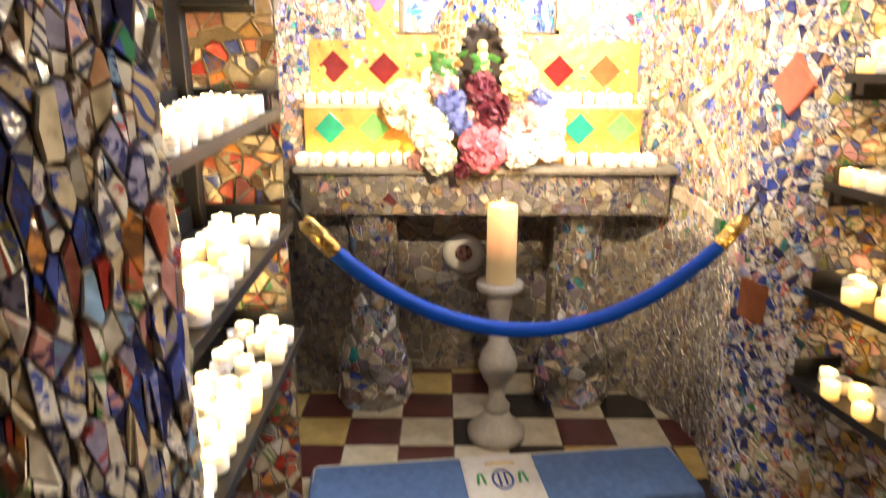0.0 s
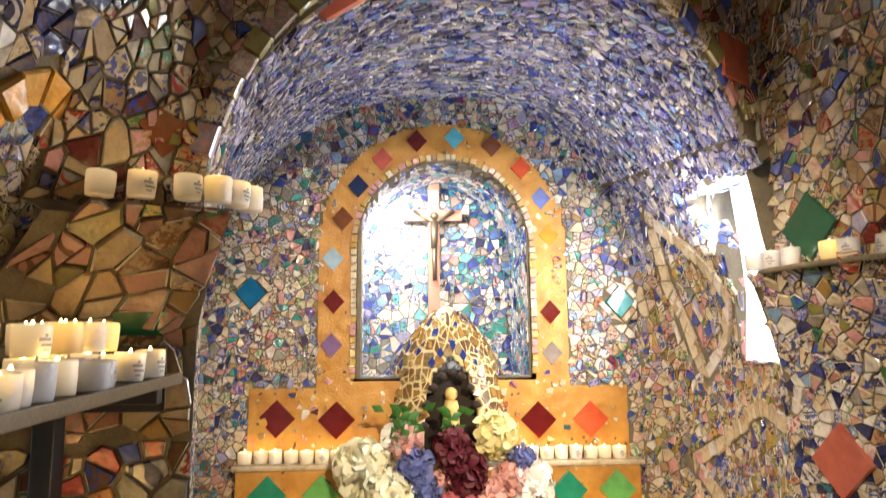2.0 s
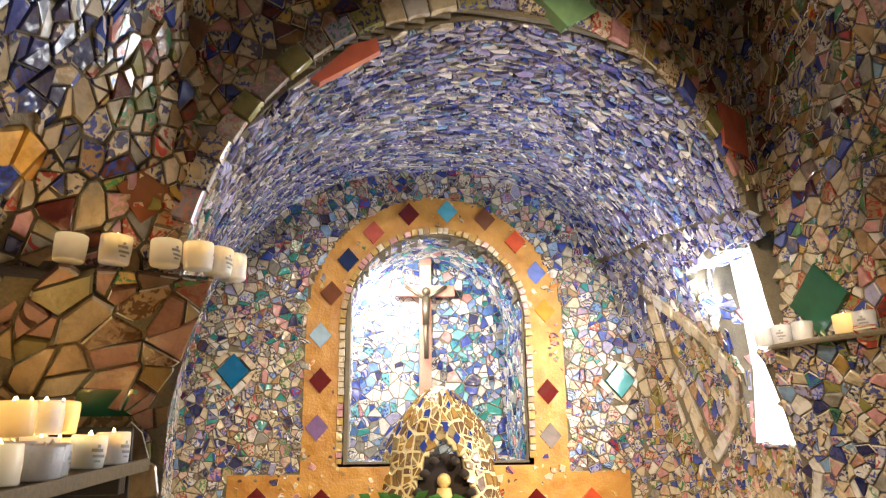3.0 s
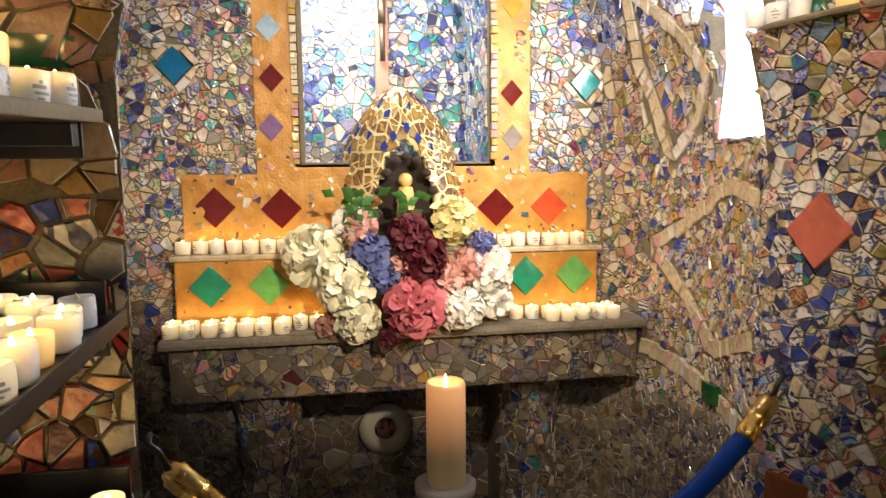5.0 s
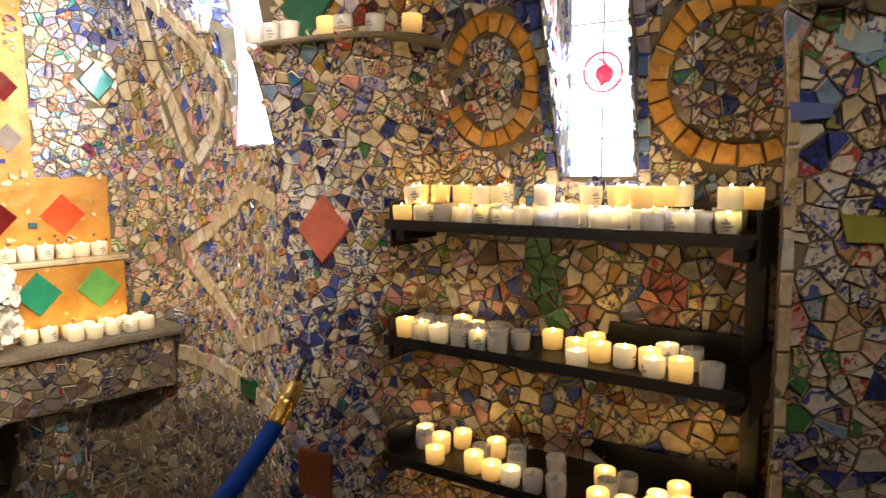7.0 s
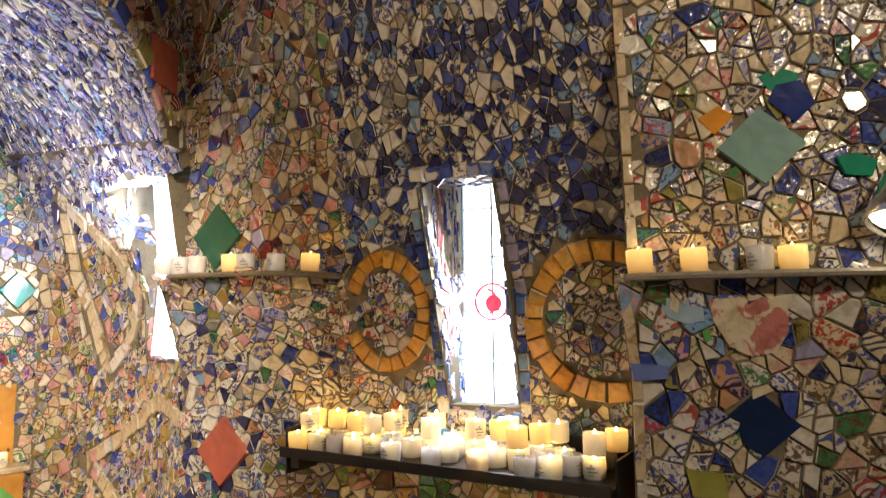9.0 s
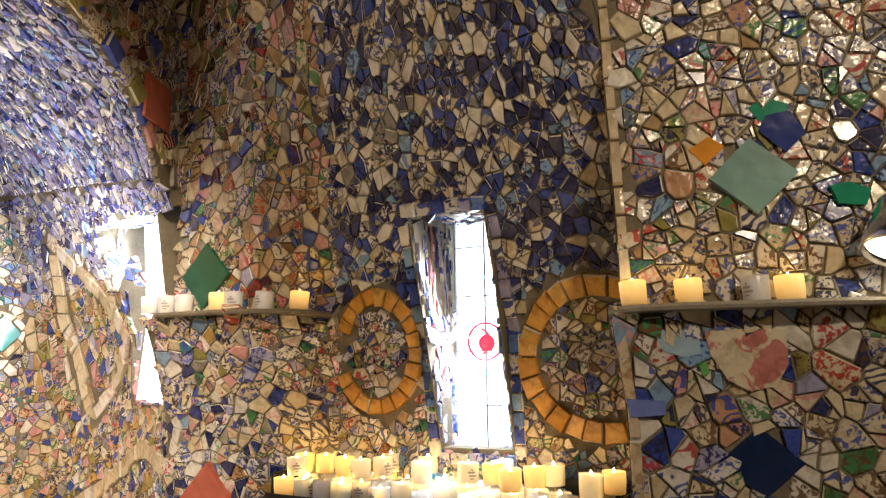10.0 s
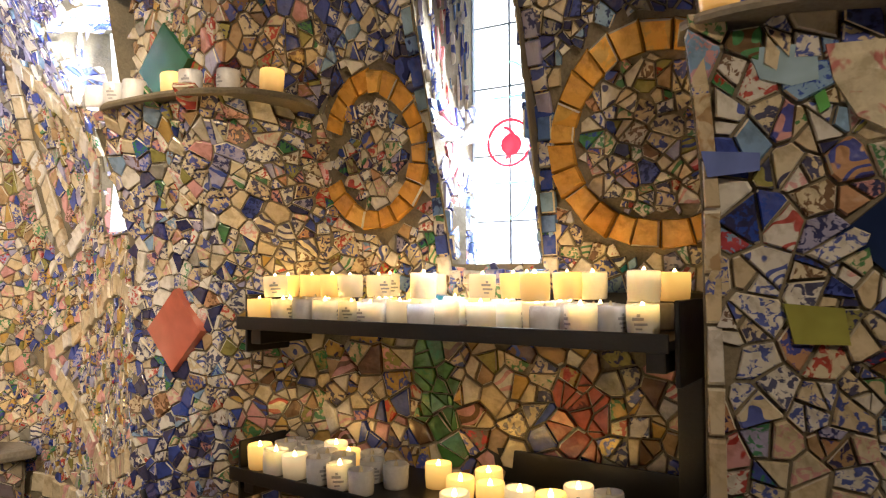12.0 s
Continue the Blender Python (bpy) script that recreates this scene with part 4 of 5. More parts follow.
wa.body(0, L, 0.0, 2.52, 0.03, w4_hole, 0.14)
RING_W = ellipse(0.77, 1.765, 0.105, 0.15)


def wa_zone(u, v, p):
    if w4_hole(u, v) or near_line(RING_W, u, v, 0.026):
        return None
    if inside_poly(RING_W, u, v):
        return M["floral"]
    return M["navy"] if v > 1.75 else (M["pink"] if 0.45 < u < 0.50 or 0.70 < u < 0.76 else M["reveal"] if v < 1.4 else M["red"])


wa.fill(0, L, 0.0, 2.5, 0.030, wa_zone, rng)
wa.band(RING_W, 0.05, 0.042, M["ring"], rng, False, 0.013)
wa.done()
window("window_3", Vector((-0.805, 1.285, 1.12)), Vector((-0.18, -0.77, 0)).normalized(), 0.24, 0.42)

# west jamb beside the entrance
JAMB = [(-0.88, 0.66), (-0.42, 0.62), (-0.24, 0.53), (-0.20, 0.45), (-0.26, 0.38), (-0.70, 0.20)]
S, L = segment(JAMB, [0.3, 0.2, 0.1, 0.1, 0.1, 0.3])
JAMB_IN = Vector((-0.55, 0.45, 1.2))


class Convex(Mosaic):
    """A wall seen from outside its own curve: the pieces face away from its core."""

    def at(self, u, v):
        p, du, dv, n = Mosaic.at(self, u, v)
        away = Vector((p.x - JAMB_IN.x, p.y - JAMB_IN.y, 0))
        if n.dot(away) < 0:
            n = -n
        return p, du, dv, n


jamb = Convex("wall_entrance_jamb", S, NAVE, "entrance jamb of long blue, cream and coral china pieces")
jamb.body(0, L, 0.0, 2.52, 0.04, None, 0.05)


def jamb_zone(u, v, p):
    k = rng.random()
    return M["floral"] if k < 0.55 else M["vault"] if k < 0.78 else M["red"] if k < 0.88 else M["navy"]


jamb.fill(0, L, 0.0, 2.5, 0.016, jamb_zone, rng, 0.58, lambda u, v: 0.5 < u < 0.75 and 0.7 < v < 1.8, 0.0010, 0.007, 0.25)
jamb.done()

# rest of the nave, behind the walker
S, L = segment([(1.60, -0.25), (1.50, -1.1), (-0.9, -1.1), (-0.95, -0.3), (-0.70, 0.20)], [0.4, 0.3, 0.3, 0.3, 0.3])
south = Mosaic("wall_south", S, NAVE, "rear nave wall of earth-coloured china")
south.body(0, L, 0.0, 2.52, 0.1, None, 0.08)
south.fill(0, L, 0.0, 2.5, 0.10, lambda u, v, p: M["brown"] if rng.random() < 0.6 else M["floral"], rng)
south.done()
ceil = Mosaic("ceiling", lambda u, v: (u, v, 2.49), NAVE, "low ceiling of earth-coloured china")
ceil.body(-1.1, 1.95, -1.3, 1.8, 0.2, None, 0.1)
ceil.wall["category"] = "ceiling"
ceil.fill(-0.9, 1.7, -1.0, 1.5, 0.075, lambda u, v, p: M["brown"] if rng.random() < 0.6 else M["navy"], rng)
ceil.done()
for m in (vault,):
    m.wall["category"] = "ceiling"

# ---- floor ----
TILE = 0.2
floor = part_box("floor", (-1.2, -1.4, -0.1), (2.0, 3.1, -0.006), MORTAR, None, 0)
tagged(floor, "chequered floor of cream and dark red quarry tiles", "floor", kind="structure")
FLOOR_MATS = [glaze("floor_cream", (0.50, 0.45, 0.33), 0.35), glaze("floor_ochre", (0.42, 0.30, 0.10), 0.35), glaze("floor_maroon", (0.075, 0.02, 0.018), 0.3), glaze("floor_black", (0.018, 0.015, 0.014), 0.3)]
FLOOR_MESH = []
for mat in FLOOR_MATS:
    bm = bmesh.new()
    box_bm(bm, -0.098, -0.098, -0.008, 0.098, 0.098, 0.0, 0.002)
    me = bpy.data.meshes.new("floor_tile")
    bm.to_mesh(me)
    bm.free()
    me.materials.append(mat)
    FLOOR_MESH.append(me)
rng = random.Random(5)
for i in range(-6, 9):
    for j in range(-7, 15):
        x, y = -0.363 + TILE * (i + 0.5), 2.405 + TILE * (j - 11 + 0.5)
        dark = (i + j) % 2 == 0
        t = new("floor_tile", FLOOR_MESH[(2 if rng.random() < 0.7 else 3) if dark else (0 if rng.random() < 0.75 else 1)])
        t.parent = floor
        t.location = (x, y, rng.uniform(-0.0012, 0.0012))
        t.rotation_euler = (0, 0, rng.uniform(-0.006, 0.006))

# ---- altar ----
STONE = plain("altar_cement", (0.24, 0.21, 0.165), 0.85, vary=0.4, scale=30, bump=0.8)
altar = new("altar")
tagged(altar, "mosaic altar with a stone slab on two thick columns", "altar")
part_box("slab", (-0.55, 2.43, 0.958), (0.845, 2.63, 0.985), STONE, altar, 0.012)
rng = random.Random(31)


class Thing(Mosaic):
    """The same kind of mosaic, on a part of a thing."""

    def on(self, ob):
        self.wall = ob
        return self


def recess_top(x):
    t = (x - 0.125) / 0.32
    return 0.80 + 0.06 * math.sqrt(max(0, 1 - t * t))


lintel = part_box("lintel", (-0.53, 2.465, 0.80), (0.83, 2.66, 0.958), MORTAR, altar, 0.01)
m = Thing("lintel", lambda u, v: (u, 2.464, v), (0.1, 1, 0.8), "").on(lintel)
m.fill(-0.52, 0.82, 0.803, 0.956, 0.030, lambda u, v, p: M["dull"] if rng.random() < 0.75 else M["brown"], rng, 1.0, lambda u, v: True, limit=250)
m.done()


def column(x, y):
    prof = [(0.150, 0.0), (0.145, 0.10), (0.120, 0.22), (0.085, 0.32), (0.078, 0.5), (0.078, 0.68), (0.095, 0.78), (0.105, 0.815)]
    shaft = lathe("column", prof, MORTAR, altar, 20, (x, y, 0))

    def f(u, v):
        r = float(np.interp(v, [z for _, z in prof], [q for q, _ in prof]))
        a = u / 0.1
        return x + r * math.cos(a), y + r * math.sin(a), v

    class Round(Thing):
        def at(self, u, v):
            p, du, dv, n = Mosaic.at(self, u, v)
            if n.dot(Vector((p.x - x, p.y - y, 0))) < 0:
                n = -n
            return p, du, dv, n
    m = Round("column", f, (x, y, 0.4), "").on(shaft)
    m.fill(0.3, 0.65, 0.0, 0.81, 0.034, lambda u, v, p: M["back"] if rng.random() < 0.45 else M["dull"], rng, 1.0, None)
    m.done()


column(-0.285, 2.60)
column(0.535, 2.62)
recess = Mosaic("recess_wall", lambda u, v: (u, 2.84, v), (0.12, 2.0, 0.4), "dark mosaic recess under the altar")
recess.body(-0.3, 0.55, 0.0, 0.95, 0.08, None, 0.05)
# darker pieces all over the recess
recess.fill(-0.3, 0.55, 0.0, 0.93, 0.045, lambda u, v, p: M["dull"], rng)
recess.done()
for k, x in ((0, -0.22), (1, 0.47)):
    part_box("recess_side", (x - 0.02, 2.71, 0.0), (x + 0.02, 2.84, 0.93), MORTAR, altar, 0)
part_box("recess_top", (-0.24, 2.66, 0.85), (0.49, 2.85, 0.9), MORTAR, altar, 0)
CHINA_WHITE = plain("white_china", (0.62, 0.60, 0.55), 0.2, vary=0.12)
plate = lathe("plate", [(0.03, 0.0), (0.055, 0.002), (0.088, 0.012), (0.090, 0.014), (0.055, 0.006), (0.02, 0.005)], CHINA_WHITE, None, 28)
plate.matrix_world = pose(0.085, 2.825, 0.555, 90, 0, 0)
tagged(plate, "round white china plate set in the altar recess", "plate")
lathe("painted_centre", [(0.002, 0.006), (0.036, 0.007), (0.038, 0.0078), (0.002, 0.0082)], china("plate_print", [PINK, PINK], [BROWN, RED], 1.0, 40), plate, 20)

# gradine: the stepped riser with green tiles
gradine = part_box("gradine", (-0.52, 2.545, 0.985), (0.73, 2.625, 1.185), M["orange"], None, 0.008)
tagged(gradine, "orange cement altar step set with green diamond tiles", "altar step")
g = Thing("gradine", lambda u, v: (u, 2.543, v), (0.1, 1, 1), "").on(gradine)
for x, c in ((-0.423, "t_green"), (-0.262, "t_lime"), (0.497, "t_green"), (0.651, "t_lime")):
    g.tile(x, 1.112, 0.060, 0.062, M[c], 45, 0.008)
part_box("step_top", (-0.53, 2.535, 1.185), (0.74, 2.622, 1.200), M["strip"], gradine, 0.004)

# ---- candles ----
WAX = plain("white_wax", (0.82, 0.80, 0.76), 0.4, vary=0.06, Subsurface_Weight=0.7, Subsurface_Scale=0.03, Subsurface_Radius=(1.0, 0.9, 0.75))
FROST = plain("frosted_cup", (0.74, 0.73, 0.74), 0.28, vary=0.10, Subsurface_Weight=0.8, Subsurface_Scale=0.03, Subsurface_Radius=(1.0, 0.95, 0.9))


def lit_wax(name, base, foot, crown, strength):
    """Wax with its inner light put in as emission: the glow gathers round the flame at its top."""
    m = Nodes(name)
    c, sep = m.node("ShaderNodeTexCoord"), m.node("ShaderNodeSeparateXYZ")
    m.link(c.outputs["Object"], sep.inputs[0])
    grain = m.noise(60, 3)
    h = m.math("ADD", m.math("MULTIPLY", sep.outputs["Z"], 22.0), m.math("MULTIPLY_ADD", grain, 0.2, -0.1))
    wax_glow = m.ramp(h, [(0.05, foot), (0.55, tuple((a + b) / 2 for a, b in zip(foot, crown))), (0.95, crown)])
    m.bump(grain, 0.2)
    return m.set(Base_Color=base, Emission_Color=wax_glow, Emission_Strength=strength, Roughness=0.42, Coat_Weight=0.2)


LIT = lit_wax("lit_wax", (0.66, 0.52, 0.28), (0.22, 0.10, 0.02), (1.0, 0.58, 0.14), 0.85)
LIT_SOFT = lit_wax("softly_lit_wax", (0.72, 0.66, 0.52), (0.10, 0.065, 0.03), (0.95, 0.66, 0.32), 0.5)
FLAME = glow("candle_flame", (1.0, 0.62, 0.2), (1.0, 0.7, 0.3), 30.0)
DULL_FLAME = plain("unlit_flame", (0.70, 0.62, 0.45), 0.4, vary=0.1)
INK = plain("grey_print", (0.36, 0.36, 0.38), 0.5)


def votive(body_mat, flame_mat, r, h, label, marked=True):
    prof = [(r * 0.90, 0), (r * 0.94, 0.002), (r, h * 0.5), (r, h - 0.002), (r * 0.96, h), (r * 0.86, h - 0.001), (r * 0.80, h - 0.007), (0.004, h - 0.009)]
    ob = lathe("votive_candle", prof, body_mat, None, 16)
    tagged(ob, label, "candle", "votive candles")
    lathe("flame", [(0.0012, h - 0.010), (0.0034, h - 0.005), (0.0034, h - 0.002), (0.002, h + 0.002), (0.0006, h + 0.005)], flame_mat, ob, 8)
    if marked:
        vs, fs = [], []
        for k, (z0, z1, a0, a1) in enumerate(((0.50, 0.60, 0.0, 0.7), (0.34, 0.42, 0.1, 0.9), (0.20, 0.26, 0.2, 0.6), (0.62, 0.72, 0.3, 0.5))):
            n = len(vs)
            for i in range(5):
                a = a0 + (a1 - a0) * i / 4
                for z in (z0, z1):
                    rr = r * 1.012
                    vs.append((rr * math.cos(a), rr * math.sin(a), h * z))
            fs += [(n + 2 * i, n + 2 * i + 2, n + 2 * i + 3, n + 2 * i + 1) for i in range(4)]
        mesh_object("print", vs, fs, [INK], None, False, ob)
    return ob


VOT = {
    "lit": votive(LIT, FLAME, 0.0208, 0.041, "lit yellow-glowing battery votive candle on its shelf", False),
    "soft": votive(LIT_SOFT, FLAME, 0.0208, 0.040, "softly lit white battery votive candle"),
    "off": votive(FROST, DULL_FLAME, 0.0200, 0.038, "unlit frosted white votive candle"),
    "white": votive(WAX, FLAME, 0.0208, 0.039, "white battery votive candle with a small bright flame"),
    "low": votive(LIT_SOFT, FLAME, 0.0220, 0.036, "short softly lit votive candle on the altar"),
}
rng = random.Random(77)
FIRST = set()


def put_candle(kind, x, y, z, tall=1.0):
    m = pose(x, y, z, rng.uniform(-3, 3), rng.uniform(-3, 3), rng.uniform(0, 360)) @ Matrix.Diagonal((1, 1, tall, 1))
    if kind not in FIRST:
        FIRST.add(kind)
        VOT[kind].matrix_basis = m
        return VOT[kind]
    return copy_thing(VOT[kind], m)


# on the altar: a row on the slab, a row on the gradine
for x in np.arange(-0.50, 0.72, 0.047):
    if not -0.06 < x < 0.34:
        put_candle(rng.choice(["low", "low", "white"]), float(x), 2.585 + rng.uniform(-0.006, 0.006), 1.2005)
for row, y in ((0, 2.515), (1, 2.468)):
    for x in np.arange(-0.52, 0.78, 0.049):
        if -0.10 < x < 0.42 or (row == 1 and rng.random() < 0.45):
            continue
        put_candle(rng.choice(["low", "low", "low", "white"]), float(x) + rng.uniform(-0.004, 0.004), y + rng.uniform(-0.006, 0.006), 0.9855)

# ---- candle racks ----
BLACK = plain("black_painted_steel", (0.007, 0.007, 0.008), 0.4, vary=0.3, bump=0.2)


# metal edge; the gold light on it is put into the tan
GOLD_LIT_METAL = plain("gold_lit_tan_metal", (0.17, 0.13, 0.07), 0.45, 0.2, vary=0.3)


def rack(name, origin, angle, length, shelves, depth, label, fill, tier=0.06, dip=0.0):
    """A tiered steel rack; local x runs along it, local y goes back to the wall."""
    base = pose(*origin, 0, 0, angle) @ pose(0, 0, 0, 0, dip, 0)
    root = new(name)
    root.matrix_world = base
    tagged(root, label, "candle rack", "candle racks")
    back = depth + tier * (len(shelves) - 1)
    for k, z in enumerate(shelves):
        y0 = back - depth - tier * k
        part_box("shelf", (0, y0, z - 0.012), (length, back, z), BLACK, root, 0.002)
        if name == "candle_rack_west" and k == 0:
            part_box("lip", (0, y0 - 0.006, z - 0.012), (length, y0, z + 0.004), GOLD_LIT_METAL, root, 0.0015, "metal edge strip with its gold light put into the tan colour")
        else:
            part_box("lip", (0, y0 - 0.004, z - 0.014), (length, y0, z + 0.008), BLACK, root, 0.0015)
        part_box("back_lip", (0, back, z - 0.014), (length, back + 0.004, z + 0.05), BLACK, root, 0.001)
        for x in (-0.006, length):
            part_box("end_plate", (x, y0 + 0.02, z - 0.055), (x + 0.006, back, z + 0.045), BLACK, root, 0.002)
    for x in (0.022, length - 0.022):
        part_box("post", (x - 0.018, back - 0.02, 0.0), (x + 0.018, back + 0.012, shelves[0]), BLACK, root, 0.003)
        part_box("foot", (x - 0.018, back - depth - 0.16, 0.0), (x + 0.018, back + 0.012, 0.03), BLACK, root, 0.003)
        for k, z in enumerate(shelves):
            part_box("bracket", (x - 0.012, back - depth - tier * k + 0.02, z - 0.04), (x + 0.012, back, z - 0.012), BLACK, root, 0.002)
    for k, z in enumerate(shelves):
        y0 = back - depth - tier * k
        for kind, u, v in fill(k, length, depth):
            p = base @ Vector((u, y0 + v, z))
            put_candle(kind, p.x, p.y, p.z, rng.uniform(0.88, 1.08))
            if k == 0 and v > 0.06 and rng.random() < (0.75 if name == "candle_rack_west" else 0.4):
                put_candle(rng.choice(["soft", "white", "lit"]), p.x + rng.uniform(-0.006, 0.006), p.y + rng.uniform(-0.006, 0.006), p.z + 0.0410)
    return root


def packed(length, depth, rows, weights, miss, start=0.03):
    out = []
    for r in range(rows):
        v = 0.03 + r * 0.046
        u = start + (r % 2) * 0.022
        while u < length - 0.03 and v < depth - 0.02:
            if rng.random() > miss:
                out.append((rng.choices(["lit", "soft", "off", "white"], weights)[0], u, v + rng.uniform(-0.009, 0.009)))
            u += 0.0435 + rng.uniform(0, 0.008)
    return out


def east_fill(k, length, depth):
    if k == 0:
        return packed(length, depth, 4, (1, 1, 5, 8), 0.12)
    if k == 1:
        return packed(length * 0.45, depth, 3, (2, 1, 6, 2), 0.10) + [(c, u + length * 0.43, v) for c, u, v in packed(length * 0.57, depth, 3, (6, 1, 3, 0), 0.28)]
    return packed(length, depth, 3, (4, 1, 5, 0), 0.36)


rack("candle_rack_east", (0.877, 1.594, 0), -80.5, 0.73, [1.325, 1.075, 0.815, 0.58], 0.19, "black steel tiered rack of votive candles in the alcove", east_fill, 0.012)


def west_fill(k, length, depth):
    return packed(length, depth, 4, (1, 4, 1, 8), 0.12)


rack("candle_rack_west", (-0.335, 0.86, 0), 90, 0.665, [1.475, 1.225, 0.975, 0.72], 0.18, "black steel tiered rack packed with white votive candles", west_fill, 0.012, -2.5)

# a few candles stacked on the others
for x, y, z, k in ((1.005, 1.59, 1.3655, "lit"), (1.02, 1.54, 1.3655, "lit"), (0.965, 1.565, 1.3655, "soft"), (1.155, 0.93, 1.3655, "lit")):
    put_candle(k, x, y, z)

# candles on the ledges
for x, y, k in ((0.765, 1.85, "off"), (0.78, 1.805, "off"), (0.795, 1.76, "off"), (0.825, 1.67, "lit"), (0.84, 1.635, "off"), (0.88, 1.585, "off"), (0.93, 1.53, "lit")):
    put_candle(k, x, y, LEDGE_E + 0.006)
for u, k in ((0.022, "lit"), (0.104, "lit"), (0.200, "off"), (0.247, "lit")):
    p = Vector(SE(u, 1.70))
    put_candle(k, p.x - 0.036, p.y - 0.016, 1.6745)
for x, y, k in ((-0.475, 1.385, "soft"), (-0.42, 1.395, "white"), (-0.355, 1.405, "soft"), (-0.315, 1.425, "white"), (-0.295, 1.455, "white"), (-0.28, 1.49, "white")):
    put_candle(k, x, y, 1.763)

# ---- pillar candle on its stand ----
GREYWOOD = plain("pale_stone", (0.40, 0.37, 0.32), 0.7, vary=0.25, scale=25, bump=0.5)
stand = new("candle_stand")
stand.location = (0.195, 2.27, 0)
lathe("base", [(0.105, 0), (0.108, 0.03), (0.09, 0.05), (0.06, 0.075), (0.045, 0.11)], GREYWOOD, stand, 28)
lathe("stem", [(0.045, 0.11), (0.05, 0.13), (0.03, 0.16), (0.032, 0.21), (0.055, 0.245), (0.072, 0.29), (0.060, 0.34), (0.036, 0.38), (0.030, 0.44), (0.038, 0.50), (0.046, 0.53), (0.040, 0.56)], GREYWOOD, stand, 28)
lathe("dish", [(0.040, 0.56), (0.080, 0.582), (0.083, 0.605), (0.070, 0.607)], GREYWOOD, stand, 28)
tagged(stand, "turned pale stone candle stand on the tiled floor", "candle stand")
PILLAR = Nodes("ivory_pillar_wax")
c = PILLAR.node("ShaderNodeTexCoord")
sx = PILLAR.node("ShaderNodeSeparateXYZ")
PILLAR.link(c.outputs["Object"], sx.inputs[0])
# orange emission towards the top stands in for flame light in the wax
wax_glow = PILLAR.ramp(sx.outputs["Z"], [(0.08, (0.05, 0.035, 0.015)), (0.25, (0.85, 0.30, 0.10))])
PILLAR.set(Base_Color=(0.60, 0.46, 0.26), Roughness=0.45, Emission_Color=wax_glow, Emission_Strength=0.40)
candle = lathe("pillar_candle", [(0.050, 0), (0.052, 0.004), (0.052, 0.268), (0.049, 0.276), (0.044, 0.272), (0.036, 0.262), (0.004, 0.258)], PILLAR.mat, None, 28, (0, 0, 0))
candle.location = (0.198, 2.27, 0.6075)
tagged(candle, "tall ivory pillar candle, lit, on the turned stand", "candle")
lathe("flame", [(0.002, 0.256), (0.006, 0.268), (0.006, 0.276), (0.003, 0.288), (0.0006, 0.296)], FLAME, candle, 8)

# ---- barrier rope ----
BLUE = plain("royal_blue_rope_sleeve", (0.0, 0.045, 0.34), 0.55, vary=0.2, scale=80, bump=0.2, Specular_IOR_Level=0.15)
BRASS = plain("brass", (0.72, 0.50, 0.16), 0.25, 1.0, vary=0.15)
rope = new("barrier_rope")
tagged(rope, "sagging royal blue barrier rope with brass ends", "barrier rope")
A, B = Vector((-0.375, 1.61, 1.025)), Vector((0.86, 1.84, 0.985))
pts = []
for t in np.linspace(0.0, 1.0, 49):
    p = A.lerp(B, float(t))
    p.z -= 0.355 * (1 - (2 * float(t) - 1) ** 2) ** 0.85
    pts.append(p)
tube("sleeve", pts[3:46], 0.021, BLUE, rope, 14)
for s, (a, b) in enumerate(((pts[1], pts[4]), (pts[47], pts[44]))):
    d = b - a
    tube("brass_ferrule", [a + d * k for k in (0, 0.08, 0.1, 0.45, 0.5, 0.55, 0.9, 1.0)], [0.014, 0.018, 0.022, 0.022, 0.025, 0.022, 0.023, 0.02], BRASS, rope, 14, "brass ferrule")
    e = pts[0] if s == 0 else pts[48]
    tube("hook", [a, a.lerp(e, 0.5) + Vector((0, 0, 0.008)), e, e + Vector((0, 0.012, 0.012))], 0.006, BLACK, rope, 8, "dark hook in the wall")

# ---- kneeler ----
NAVYCLOTH = plain("blue_needlework", (0.075, 0.14, 0.30), 0.9, vary=0.3, scale=120, bump=0.9)
STRIPE = plain("white_needlework", (0.55, 0.53, 0.48), 0.9, vary=0.15, scale=120, bump=0.9)
PIPING = plain("pale_piping", (0.45, 0.43, 0.36), 0.8)
GREENTHREAD = plain("green_thread", (0.05, 0.28, 0.10), 0.9)
BLUETHREAD = plain("blue_thread", (0.05, 0.09, 0.30), 0.9)
GOLDTHREAD = plain("gold_thread", (0.60, 0.40, 0.08), 0.9)
kneel = new("kneeler")
kneel.matrix_world = pose(0.19, 1.93, 0, 0, 0, 6.5)
tagged(kneel, "blue embroidered kneeler cushion with a white stripe", "kneeler")
part_box("cushion", (-0.62, -0.16, 0), (0.62, 0.12, 0.062), NAVYCLOTH, kneel, 0.022)
part_box("stripe", (-0.14, -0.163, 0.004), (0.13, 0.123, 0.0645), STRIPE, kneel, 0.022)
tube("piping", [(-0.608, -0.15, 0.05), (-0.608, 0.10, 0.056), (-0.595, 0.113, 0.057), (0.595, 0.113, 0.057), (0.608, 0.10, 0.056), (0.608, -0.15, 0.05)], 0.005, PIPING, kneel, 6)
tube("emblem_ring", [(-0.005 + 0.032 * math.cos(a), -0.03 + 0.05 * math.sin(a), 0.066) for a in np.linspace(0, 2 * math.pi, 24)], 0.004, BLUETHREAD, kneel, 6, closed_ends=False)
for x, mat in ((-0.075, GREENTHREAD), (0.06, GREENTHREAD)):
    tube("emblem_leaf", [(x - 0.012, -0.05, 0.066), (x - 0.006, 0.0, 0.066), (x + 0.006, 0.0, 0.066), (x + 0.012, -0.05, 0.066)], 0.0045, mat, kneel, 6)
